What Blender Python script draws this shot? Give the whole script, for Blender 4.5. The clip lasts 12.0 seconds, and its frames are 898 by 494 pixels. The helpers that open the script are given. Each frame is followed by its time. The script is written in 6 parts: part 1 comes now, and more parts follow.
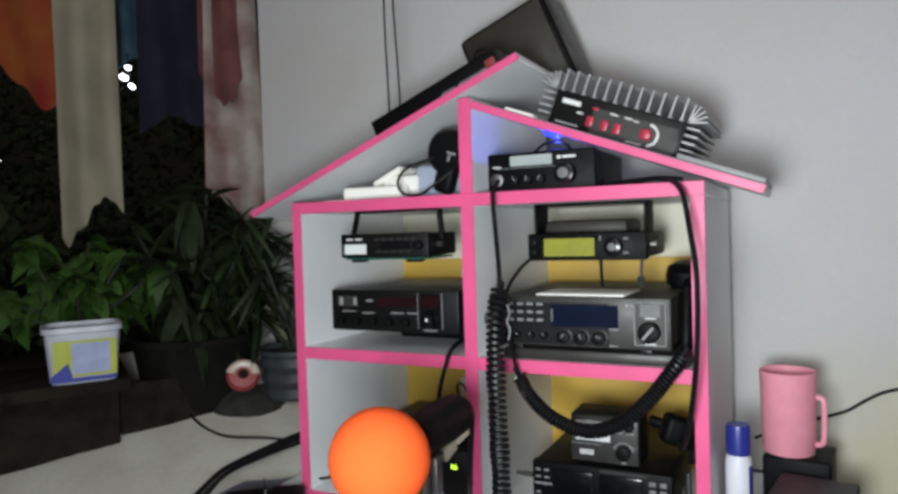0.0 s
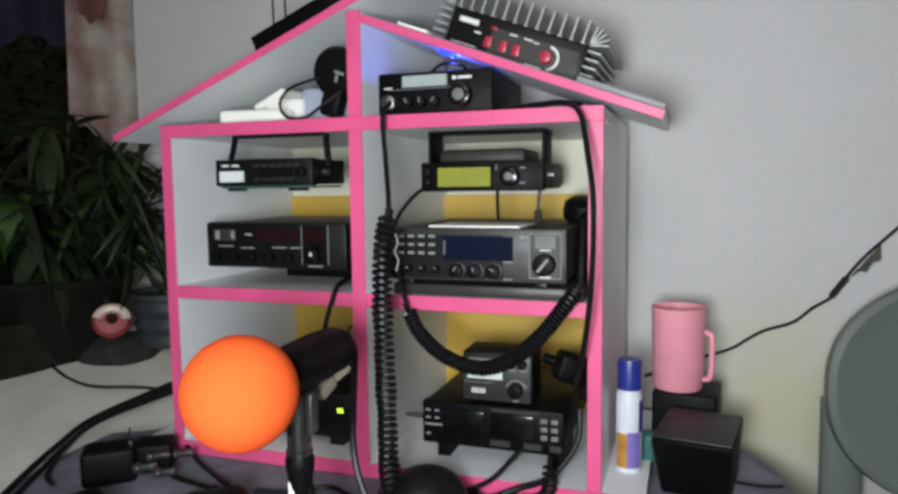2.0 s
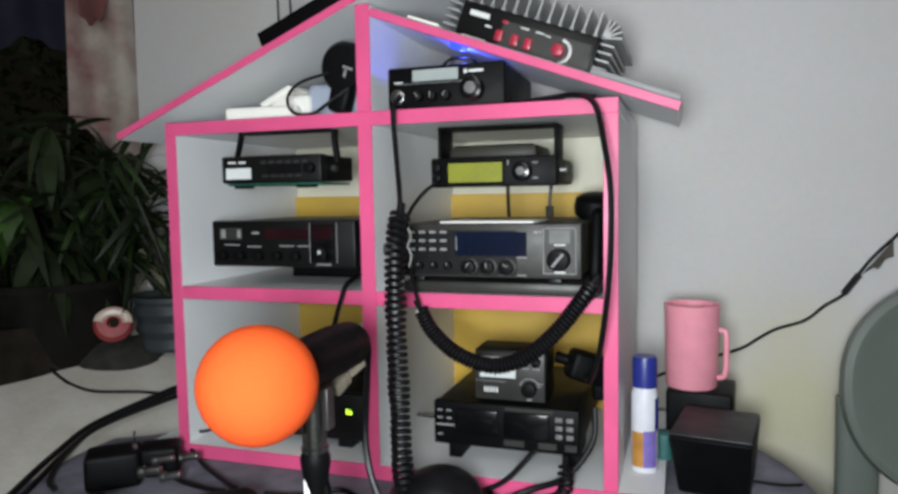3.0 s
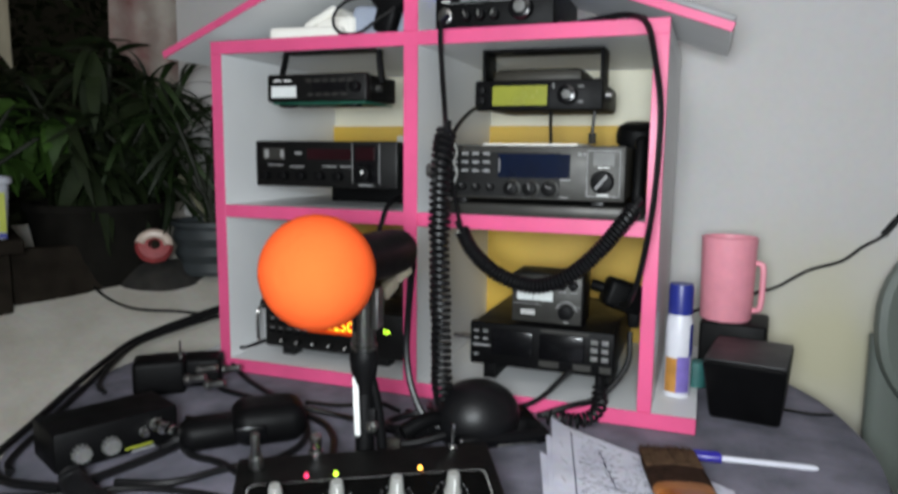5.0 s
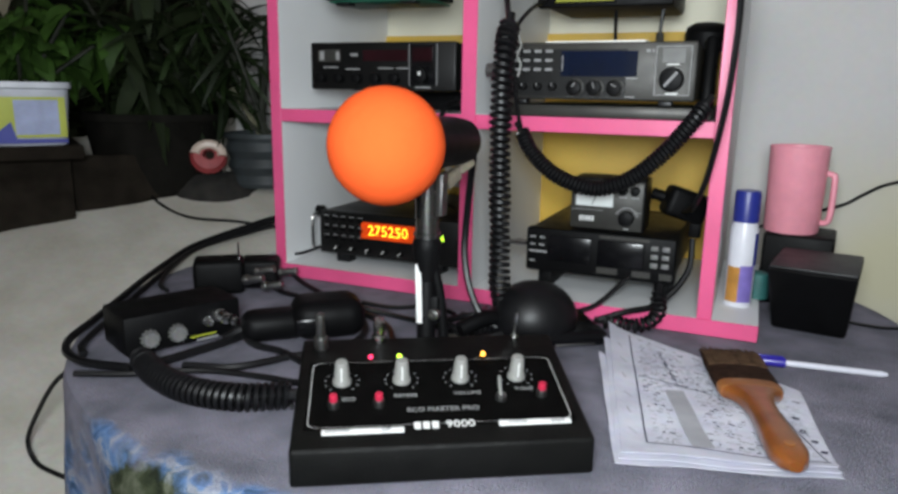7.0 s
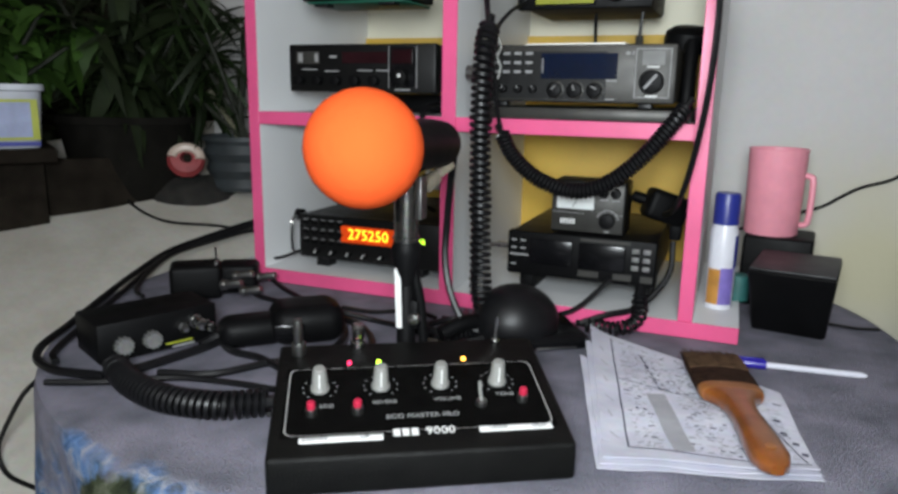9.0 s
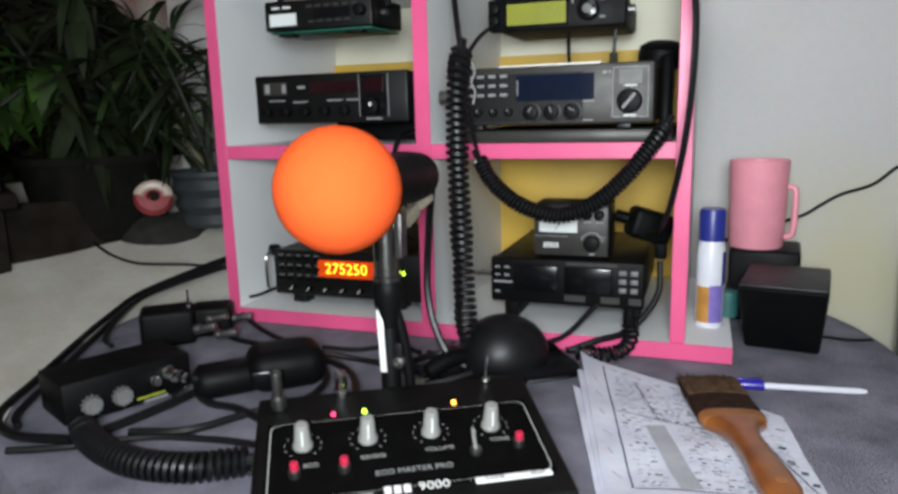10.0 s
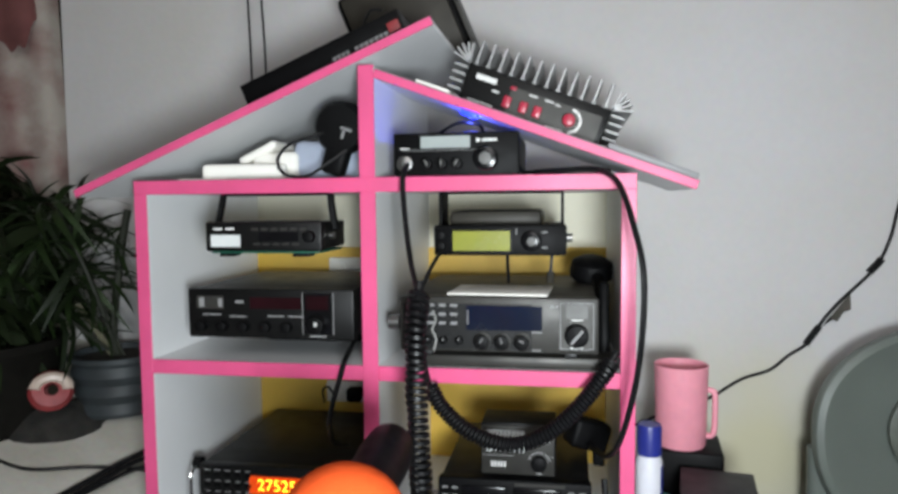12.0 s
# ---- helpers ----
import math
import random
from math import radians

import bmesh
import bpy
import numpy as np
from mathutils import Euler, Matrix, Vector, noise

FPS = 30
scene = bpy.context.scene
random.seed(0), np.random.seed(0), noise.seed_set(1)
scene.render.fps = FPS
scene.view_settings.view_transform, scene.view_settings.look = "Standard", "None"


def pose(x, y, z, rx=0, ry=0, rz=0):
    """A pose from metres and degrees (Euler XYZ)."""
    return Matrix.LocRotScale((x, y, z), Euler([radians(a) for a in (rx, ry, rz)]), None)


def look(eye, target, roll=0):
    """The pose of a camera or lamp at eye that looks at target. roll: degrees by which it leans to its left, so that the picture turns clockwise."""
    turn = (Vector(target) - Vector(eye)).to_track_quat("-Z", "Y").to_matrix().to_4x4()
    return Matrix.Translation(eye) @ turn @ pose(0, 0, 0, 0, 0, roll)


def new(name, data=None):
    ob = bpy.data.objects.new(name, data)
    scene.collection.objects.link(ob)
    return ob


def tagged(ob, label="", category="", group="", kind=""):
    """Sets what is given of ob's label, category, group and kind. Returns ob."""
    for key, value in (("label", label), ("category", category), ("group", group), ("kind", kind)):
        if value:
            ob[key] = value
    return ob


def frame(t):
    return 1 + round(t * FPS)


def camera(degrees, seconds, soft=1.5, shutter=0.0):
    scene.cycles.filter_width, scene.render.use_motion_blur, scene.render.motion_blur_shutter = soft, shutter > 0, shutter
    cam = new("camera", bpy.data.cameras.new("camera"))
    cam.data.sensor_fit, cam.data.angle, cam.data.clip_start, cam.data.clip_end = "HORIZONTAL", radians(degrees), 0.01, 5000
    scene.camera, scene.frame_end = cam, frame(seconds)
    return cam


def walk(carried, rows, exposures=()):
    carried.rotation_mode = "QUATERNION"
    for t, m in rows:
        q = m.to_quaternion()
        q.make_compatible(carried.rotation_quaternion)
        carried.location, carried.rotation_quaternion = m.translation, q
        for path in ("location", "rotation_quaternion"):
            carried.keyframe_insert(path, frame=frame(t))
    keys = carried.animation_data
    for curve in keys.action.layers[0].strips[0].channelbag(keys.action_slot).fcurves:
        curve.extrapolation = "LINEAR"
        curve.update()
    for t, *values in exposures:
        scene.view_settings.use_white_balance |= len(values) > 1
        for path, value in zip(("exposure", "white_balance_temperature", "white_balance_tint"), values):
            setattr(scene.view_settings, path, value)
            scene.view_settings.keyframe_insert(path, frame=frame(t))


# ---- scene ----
cam = camera(65.5, 12.0, soft=3.0, shutter=0.45)
PATH = [
    (0, (0.65, -0.798, 0.387), (-0.246, 0.99, 0.335), -1.8),
    (0.5, (0.638, -0.806, 0.371), (-0.256, 0.982, 0.308), -0.3),
    (1, (0.641, -0.795, 0.366), (-0.174, 1.028, 0.265), -0.7),
    (1.5, (0.646, -0.774, 0.357), (-0.066, 1.088, 0.19), 0.2),
    (2, (0.644, -0.739, 0.351), (-0.003, 1.145, 0.173), -0.7),
    (2.5, (0.629, -0.734, 0.34), (-0.004, 1.158, 0.192), -1.0),
    (4.5, (0.613, -0.747, 0.325), (-0.03, 1.139, 0.154), -0.8),
    (5, (0.603, -0.754, 0.294), (-0.08, 1.107, 0.026), 0.6),
    (5.5, (0.61, -0.737, 0.275), (-0.026, 1.117, -0.121), 1.0),
    (6, (0.607, -0.74, 0.264), (-0.07, 1.092, -0.167), 0.7),
    (6.5, (0.586, -0.761, 0.254), (-0.2, 1.029, -0.17), 0.9),
    (7, (0.584, -0.759, 0.25), (-0.19, 1.032, -0.186), 1.0),
    (7.5, (0.585, -0.757, 0.25), (-0.181, 1.04, -0.18), 0.6),
    (9.5, (0.582, -0.746, 0.249), (-0.132, 1.074, -0.17), 0.9),
    (10, (0.57, -0.727, 0.259), (-0.104, 1.118, -0.122), -1.5),
    (10.5, (0.528, -0.745, 0.278), (-0.065, 1.135, -0.06), -1.2),
    (11, (0.507, -0.731, 0.327), (0.063, 1.207, 0.113), 1.2),
    (11.5, (0.502, -0.727, 0.371), (0.095, 1.223, 0.199), -0.7),
    (12, (0.492, -0.732, 0.406), (0.154, 1.235, 0.27), -0.6),
]
walk(cam, [(t, look(eye, target, roll)) for t, eye, target, roll in PATH], [(0, 0.05), (0.5, -0.04), (1, -0.02), (2, 0.03), (4.5, 0.04), (5.5, -0.02), (7.5, -0.05), (9.5, 0.02), (10.5, 0.12), (11, 0.16), (12, 0.23)])

# ---- world and light: a dark evening, lit by the small white lamp beside the camera and a weak added fill behind ----
world = bpy.data.worlds.new("world")
scene.world = world
world.use_nodes = True
world.node_tree.nodes["Background"].inputs[0].default_value = (0.045, 0.042, 0.030, 1)
world.node_tree.nodes["Background"].inputs[1].default_value = 0.10


def lamp(name, kind, m, energy, colour, size=0.02):
    data = bpy.data.lights.new(name, kind)
    data.energy, data.color = energy, colour
    if kind == "AREA":
        data.shape, data.size = "DISK", size
    else:
        data.shadow_soft_size = size
    ob = new(name, data)
    ob.matrix_world = m
    return ob


lamp("white_lamp", "AREA", look((0.590, -0.840, 0.312), (0.3, 0.2, 0.29)), 9.0, (0.885, 0.96, 1.0), 0.16)
# no lamp is known here: a soft fill added to lift the shadows
lamp("room_fill", "AREA", look((0.7, -1.75, 1.35), (0.3, 0.2, 0.2)), 8.5, (1.0, 0.98, 0.97), 0.9)
# added lamp, out of view, that brightens the garden leaves
lamp("garden_fill", "POINT", pose(-1.30, 0.55, 1.02), 1.3, (0.95, 1.0, 0.92), 0.06)
lamp("blue_glow", "POINT", pose(0.385, 0.03, 0.488), 0.14, (0.05, 0.08, 1.0), 0.004)


# ---- materials ----
def material(name, colour, rough=0.5, metal=0.0, vary=0.12, scale=30.0, bump=0.1, fine=400.0, coat=0.0, emit=0.0, tint=None, random_tone=0.0, spec=0.5):
    """Base colour broken by a coarse and a fine noise, both also in the roughness and the relief."""
    mat = bpy.data.materials.new(name)
    mat.use_nodes = True
    nt = mat.node_tree
    bsdf = nt.nodes["Principled BSDF"]
    coord = nt.nodes.new("ShaderNodeTexCoord")
    big, small = nt.nodes.new("ShaderNodeTexNoise"), nt.nodes.new("ShaderNodeTexNoise")
    big.inputs["Scale"].default_value, small.inputs["Scale"].default_value = scale, fine
    big.inputs["Detail"].default_value, small.inputs["Detail"].default_value = 4, 2
    nt.links.new(coord.outputs["Object"], big.inputs["Vector"])
    nt.links.new(coord.outputs["Object"], small.inputs["Vector"])
    ramp = nt.nodes.new("ShaderNodeMix")
    ramp.data_type = "RGBA"
    other = tint or tuple(c * (1 - 2 * vary) for c in colour)
    ramp.inputs["A"].default_value, ramp.inputs["B"].default_value = (*colour, 1), (*other, 1)
    ranged = nt.nodes.new("ShaderNodeMapRange")
    ranged.inputs["From Min"].default_value, ranged.inputs["From Max"].default_value = 0.35, 0.7
    nt.links.new(big.outputs["Fac"], ranged.inputs["Value"])
    nt.links.new(ranged.outputs["Result"], ramp.inputs["Factor"])
    grain = nt.nodes.new("ShaderNodeMix")
    grain.data_type, grain.blend_type = "RGBA", "MULTIPLY"
    grain.inputs["Factor"].default_value = min(1.0, vary * 2)
    nt.links.new(ramp.outputs["Result"], grain.inputs["A"])
    nt.links.new(small.outputs["Color"], grain.inputs["B"])
    out = grain.outputs["Result"]
    if random_tone:
        info, tone = nt.nodes.new("ShaderNodeObjectInfo"), nt.nodes.new("ShaderNodeHueSaturation")
        span = nt.nodes.new("ShaderNodeMapRange")
        span.inputs["To Min"].default_value, span.inputs["To Max"].default_value = 1 - random_tone, 1 + random_tone
        nt.links.new(info.outputs["Random"], span.inputs["Value"])
        nt.links.new(span.outputs["Result"], tone.inputs["Value"])
        nt.links.new(out, tone.inputs["Color"])
        out = tone.outputs["Color"]
    nt.links.new(out, bsdf.inputs["Base Color"])
    gloss = nt.nodes.new("ShaderNodeMapRange")
    gloss.inputs["To Min"].default_value, gloss.inputs["To Max"].default_value = max(0.03, rough - 0.1), min(1.0, rough + 0.1)
    nt.links.new(big.outputs["Fac"], gloss.inputs["Value"])
    nt.links.new(gloss.outputs["Result"], bsdf.inputs["Roughness"])
    bsdf.inputs["Metallic"].default_value = metal
    bsdf.inputs["Coat Weight"].default_value = coat
    bsdf.inputs["Specular IOR Level"].default_value = spec
    if bump:
        relief = nt.nodes.new("ShaderNodeBump")
        relief.inputs["Strength"].default_value, relief.inputs["Distance"].default_value = bump, 0.002
        nt.links.new(small.outputs["Fac"], relief.inputs["Height"])
        nt.links.new(relief.outputs["Normal"], bsdf.inputs["Normal"])
    if emit:
        bsdf.inputs["Emission Color"].default_value = (*colour, 1)
        bsdf.inputs["Emission Strength"].default_value = emit
    return mat


PLASTER = material("plaster", (0.66, 0.65, 0.66), 0.85, vary=0.05, scale=3.0, bump=0.25, fine=90, tint=(0.61, 0.585, 0.545))


def stained_wall():
    """The wall's plaster with a yellowish damp stain low beside the table."""
    mat = material("wall_plaster", (0.66, 0.65, 0.66), 0.85, vary=0.05, scale=3.0, bump=0.25, fine=90, tint=(0.62, 0.60, 0.57))
    nt = mat.node_tree
    bsdf = nt.nodes["Principled BSDF"]
    base = bsdf.inputs["Base Color"].links[0].from_socket
    coord, away, wave = nt.nodes.new("ShaderNodeTexCoord"), nt.nodes.new("ShaderNodeVectorMath"), nt.nodes.new("ShaderNodeTexNoise")
    away.operation = "DISTANCE"
    away.inputs[1].default_value = (0.78, 0.37, 0.01)
    nt.links.new(coord.outputs["Object"], away.inputs[0])
    nt.links.new(coord.outputs["Object"], wave.inputs["Vector"])
    wave.inputs["Scale"].default_value, wave.inputs["Detail"].default_value = 9, 5
    add, span, mix = nt.nodes.new("ShaderNodeMath"), nt.nodes.new("ShaderNodeMapRange"), nt.nodes.new("ShaderNodeMix")
    add.operation = "MULTIPLY_ADD"
    add.inputs[1].default_value = 0.16
    nt.links.new(wave.outputs["Fac"], add.inputs[0])
    nt.links.new(away.outputs["Value"], add.inputs[2])
    span.inputs["From Min"].default_value, span.inputs["From Max"].default_value = 0.30, 0.10
    nt.links.new(add.outputs["Value"], span.inputs["Value"])
    mix.data_type = "RGBA"
    mix.inputs["B"].default_value = (0.62, 0.59, 0.42, 1)
    nt.links.new(span.outputs["Result"], mix.inputs["Factor"])
    nt.links.new(base, mix.inputs["A"])
    nt.links.new(mix.outputs["Result"], bsdf.inputs["Base Color"])
    return mat


WALLPAINT = stained_wall()
LAMINATE = material("laminate", (0.80, 0.81, 0.82), 0.45, vary=0.04, scale=6, bump=0.05)
PINK = material("pink_edge", (0.82, 0.105, 0.27), 0.4, vary=0.08, scale=14, bump=0.06)
ROOFTOP = material("roof_top", (0.30, 0.30, 0.31), 0.5, vary=0.1, scale=12)
CREAM = material("cream_board", (0.88, 0.84, 0.68), 0.6, vary=0.05, scale=8)
YELLOW = material("yellow_paint", (0.78, 0.50, 0.075), 0.6, vary=0.10, scale=9, tint=(0.68, 0.44, 0.09))
BLACK = material("black_plastic", (0.0045, 0.0045, 0.005), 0.5, vary=0.2, scale=60, bump=0.15, fine=900, spec=0.12)
CONSOLEBLACK = material("satin_black", (0.0055, 0.0056, 0.0050), 0.5, vary=0.3, scale=40, bump=0.35, fine=900, spec=0.16)
PANELBLACK = material("matt_black_panel", (0.0030, 0.0030, 0.0028), 0.65, vary=0.3, scale=60, bump=0.1, fine=1200, spec=0.06)
GLOSSBLACK = material("glossy_black", (0.006, 0.006, 0.007), 0.22, vary=0.2, scale=40, bump=0.0, spec=0.3)
RUBBER = material("black_rubber", (0.007, 0.007, 0.008), 0.42, vary=0.2, scale=80, bump=0.05, spec=0.3)
METALBLACK = material("black_metal", (0.007, 0.007, 0.007), 0.42, vary=0.2, scale=50, bump=0.12, fine=700, spec=0.25)
GREYFACE = material("grey_face", (0.055, 0.053, 0.048), 0.45, metal=0.3, vary=0.15, scale=40, bump=0.05, spec=0.4)
CHROME = material("chrome", (0.75, 0.75, 0.74), 0.18, metal=1.0, vary=0.1, scale=60, bump=0.0)
STEEL = material("brushed_steel", (0.36, 0.36, 0.35), 0.36, metal=1.0, vary=0.15, scale=80)
GUNMETAL = material("dark_chrome", (0.46, 0.46, 0.44), 0.24, metal=1.0, vary=0.25, scale=60)
ALU = material("cast_aluminium", (0.50, 0.50, 0.50), 0.42, metal=0.35, vary=0.12, scale=50, bump=0.1)
WHITEPRINT = material("white_print", (0.78, 0.78, 0.76), 0.6, vary=0.05, scale=200, bump=0)
GREYPRINT = material("grey_print", (0.30, 0.30, 0.30), 0.6, vary=0.1, scale=200, bump=0)
DARKPRINT = material("dark_print", (0.05, 0.05, 0.07), 0.7, vary=0.2, scale=200, bump=0)
RED = material("red_button", (0.50, 0.022, 0.06), 0.35, vary=0.1, scale=60)
CAPGREY = material("dull_grey_cap", (0.16, 0.16, 0.155), 0.55, vary=0.1, scale=60)
TOOTHGREY = material("worn_pale_grey", (0.22, 0.22, 0.215), 0.5, vary=0.2, scale=120)
LCDGREY = material("lcd_grey", (0.38, 0.42, 0.41), 0.25, vary=0.05, scale=30, bump=0)
LCDWHITE = material("lcd_white", (0.72, 0.75, 0.74), 0.25, vary=0.05, scale=30, bump=0)
LCDYELLOW = material("lcd_yellow", (0.31, 0.325, 0.045), 0.25, vary=0.08, scale=30, bump=0)
LCDBLUE = material("lcd_blue", (0.007, 0.013, 0.036), 0.15, vary=0.2, scale=20, bump=0, spec=0.35)
SMOKERED = material("smoked_red", (0.022, 0.0045, 0.007), 0.2, vary=0.2, scale=30, bump=0, spec=0.35)
ORANGEGLASS = material("orange_display", (0.80, 0.07, 0.006), 0.3, vary=0.25, scale=50, bump=0, emit=0.5)
DIGITS = material("lit_digits", (1.0, 0.60, 0.03), 0.3, vary=0.02, bump=0, emit=2.3)
GREENLIT = material("lit_green", (0.55, 1.0, 0.05), 0.3, vary=0.02, bump=0, emit=3.5)
PINKLED = material("lit_pink", (1.0, 0.04, 0.13), 0.3, vary=0.02, bump=0, emit=2.0)
AMBERLED = material("lit_amber", (1.0, 0.45, 0.06), 0.3, vary=0.02, bump=0, emit=4.5)
BLUELED = material("lit_blue", (0.008, 0.02, 1.0), 0.3, vary=0.02, bump=0, emit=6.0)
KNOBGREY = material("knob_grey", (0.25, 0.25, 0.235), 0.4, vary=0.06, scale=60)
FOAM = material("orange_foam", (0.77, 0.098, 0.021), 0.95, vary=0.03, scale=40, bump=0.25, fine=900, spec=0.05)
MUGPINK = material("pink_mug_plastic", (0.88, 0.34, 0.42), 0.42, vary=0.05, scale=45, bump=0.25, fine=140)
CANWHITE = material("can_white", (0.72, 0.72, 0.78), 0.3, vary=0.05, scale=60, bump=0)
CANBLUE = material("can_blue", (0.02, 0.03, 0.24), 0.35, vary=0.08, scale=60)
CANORANGE = material("can_orange", (0.60, 0.28, 0.06), 0.35, vary=0.15, scale=60)
CANPURPLE = material("can_purple", (0.24, 0.18, 0.55), 0.35, vary=0.12, scale=60)
TEAL = material("teal_rubber", (0.03, 0.16, 0.15), 0.6, vary=0.15, scale=60)
PAPER = material("paper", (0.66, 0.66, 0.74), 0.85, vary=0.07, scale=38, bump=0.3, fine=120, tint=(0.56, 0.56, 0.66))
PAPERGREY = material("paper_grey_block", (0.40, 0.40, 0.43), 0.8, vary=0.06, scale=60, bump=0.05)
INK = material("ink", (0.07, 0.07, 0.12), 0.8, vary=0.2, scale=300, bump=0)
BRISTLE = material("bristle", (0.055, 0.028, 0.017), 0.85, vary=0.3, scale=150, bump=0.6, fine=900, spec=0.1)
HAIRTIP = material("pale_bristle", (0.16, 0.095, 0.055), 0.9, vary=0.25, scale=150, bump=0.3, fine=900, spec=0.1)
HANDLEWOOD = material("varnished_wood", (0.29, 0.090, 0.020), 0.32, vary=0.20, scale=45, bump=0.05, coat=0.4)
FERRULE = material("brush_wood", (0.37, 0.14, 0.040), 0.45, vary=0.18, scale=45, bump=0.05)
PENBODY = material("clear_pen", (0.70, 0.70, 0.78), 0.2, vary=0.04, scale=60, bump=0)
PENBLUE = material("pen_blue", (0.03, 0.02, 0.35), 0.3, vary=0.1, scale=60, bump=0)
LEDGE = material("ledge_plaster", (0.56, 0.54, 0.49), 0.9, vary=0.10, scale=14, bump=0.5, fine=120, tint=(0.45, 0.42, 0.36))
SOIL = material("dark_soil", (0.03, 0.022, 0.016), 0.95, vary=0.3, scale=30, bump=1.0, fine=150)
DARKWOOD = material("dark_wood", (0.026, 0.021, 0.016), 0.9, vary=0.25, scale=30, bump=0.3, spec=0.05)
POTBLACK = material("pot_black", (0.014, 0.013, 0.011), 0.85, vary=0.2, scale=30, spec=0.04)
POTGREY = material("pot_grey", (0.055, 0.065, 0.07), 0.5, vary=0.2, scale=20, spec=0.3)
SHADEGREY = material("shade_grey", (0.030, 0.027, 0.023), 0.95, vary=0.3, scale=45, bump=0.8, fine=200)
POTRED = material("red_clay", (0.35, 0.045, 0.05), 0.5, vary=0.15, scale=60)
CREAMGLAZE = material("cream_glaze", (0.62, 0.50, 0.42), 0.4, vary=0.1, scale=60)
LEAF = material("leaf_green", (0.044, 0.100, 0.016), 0.6, vary=0.25, scale=25, bump=0.2, random_tone=0.35, spec=0.2)
LEAFDARK = material("leaf_dark", (0.018, 0.028, 0.010), 0.65, vary=0.25, scale=25, bump=0.2, random_tone=0.45, spec=0.12)
LEAFGARDEN = material("leaf_garden", (0.040, 0.052, 0.022), 0.7, vary=0.3, scale=8, bump=0.2, spec=0.1)
LEAFREED = material("leaf_reed", (0.019, 0.036, 0.010), 0.5, vary=0.25, scale=25, bump=0.2, random_tone=0.5, spec=0.3)
DRYSTEM = material("dry_cane", (0.20, 0.19, 0.12), 0.8, vary=0.2, scale=60)
STEM = material("stem", (0.022, 0.026, 0.014), 0.7, vary=0.2, scale=60)
TUBWHITE = material("tub_white", (0.50, 0.52, 0.58), 0.4, vary=0.08, scale=40)
TUBYELLOW = material("tub_yellow", (0.42, 0.46, 0.04), 0.45, vary=0.08, scale=40, bump=0)
TUBBLUE = material("tub_blue", (0.03, 0.04, 0.30), 0.45, vary=0.08, scale=40, bump=0)
TUBLILAC = material("tub_lilac", (0.36, 0.41, 0.62), 0.45, vary=0.12, scale=40, bump=0)
CLOTHCREAM = material("cream_cloth", (0.37, 0.33, 0.24), 0.95, vary=0.1, scale=12, bump=0.5, fine=600)
CLOTHNAVY = material("navy_cloth", (0.012, 0.013, 0.032), 0.95, vary=0.2, scale=12, bump=0.5, fine=600)
CLOTHRAG = material("stained_cloth", (0.46, 0.41, 0.36), 0.95, vary=0.2, scale=14, bump=0.5, fine=600, tint=(0.24, 0.12, 0.11))
CLOTHRED = material("red_brown_cloth", (0.20, 0.07, 0.065), 0.95, vary=0.2, scale=14, bump=0.5, fine=600)
CLOTHORANGE = material("orange_cloth", (0.42, 0.12, 0.02), 0.95, vary=0.2, scale=8, bump=0.4, fine=600, tint=(0.35, 0.03, 0.02))
CLOTHBLUE = material("pale_blue_cloth", (0.10, 0.20, 0.30), 0.8, vary=0.2, scale=14, bump=0.4, fine=500)
CHAIRGREY = material("grey_green_plastic", (0.16, 0.185, 0.165), 0.42, vary=0.07, scale=8, bump=0.08, fine=250)
CHAIRDARK = material("dark_green_plastic", (0.115, 0.132, 0.108), 0.45, vary=0.1, scale=8, bump=0.08, fine=250)
PLASTICBAG = material("blueish_plastic", (0.42, 0.47, 0.58), 0.25, vary=0.08, scale=20, bump=0.1)
WHITEBOX = material("white_card", (0.88, 0.86, 0.80), 0.7, vary=0.03, scale=20)
BRONZE = material("grey_bronze", (0.045, 0.040, 0.030), 0.55, metal=0.1, vary=0.15, scale=30)
GREENBOARD = material("green_board", (0.02, 0.14, 0.09), 0.4, vary=0.15, scale=60)
SOCKETWHITE = material("socket_white", (0.74, 0.72, 0.66), 0.4, vary=0.05, scale=40)
FLOORTILE = material("floor_cement", (0.33, 0.31, 0.29), 0.7, vary=0.15, scale=5, bump=0.2)
GROUND = material("night_ground", (0.03, 0.03, 0.025), 0.95, vary=0.3, scale=4, bump=0.6, fine=60)
TABLEWOOD = material("table_wood", (0.22, 0.13, 0.07), 0.5, vary=0.2, scale=20)
GLINTWHITE = material("glint_white", (0.9, 0.95, 1.0), 0.4, vary=0.02, bump=0, emit=6.0)
CASETOP = material("lit_black_lid", (0.022, 0.022, 0.024), 0.5, vary=0.25, scale=40, bump=0.25, fine=500, spec=0.4)
BEIGE = material("worn_beige", (0.36, 0.31, 0.23), 0.7, vary=0.2, scale=80, bump=0.2)
SPECKLE = material("tape_grey", (0.12, 0.11, 0.095), 0.8, vary=0.25, scale=60, spec=0.2)


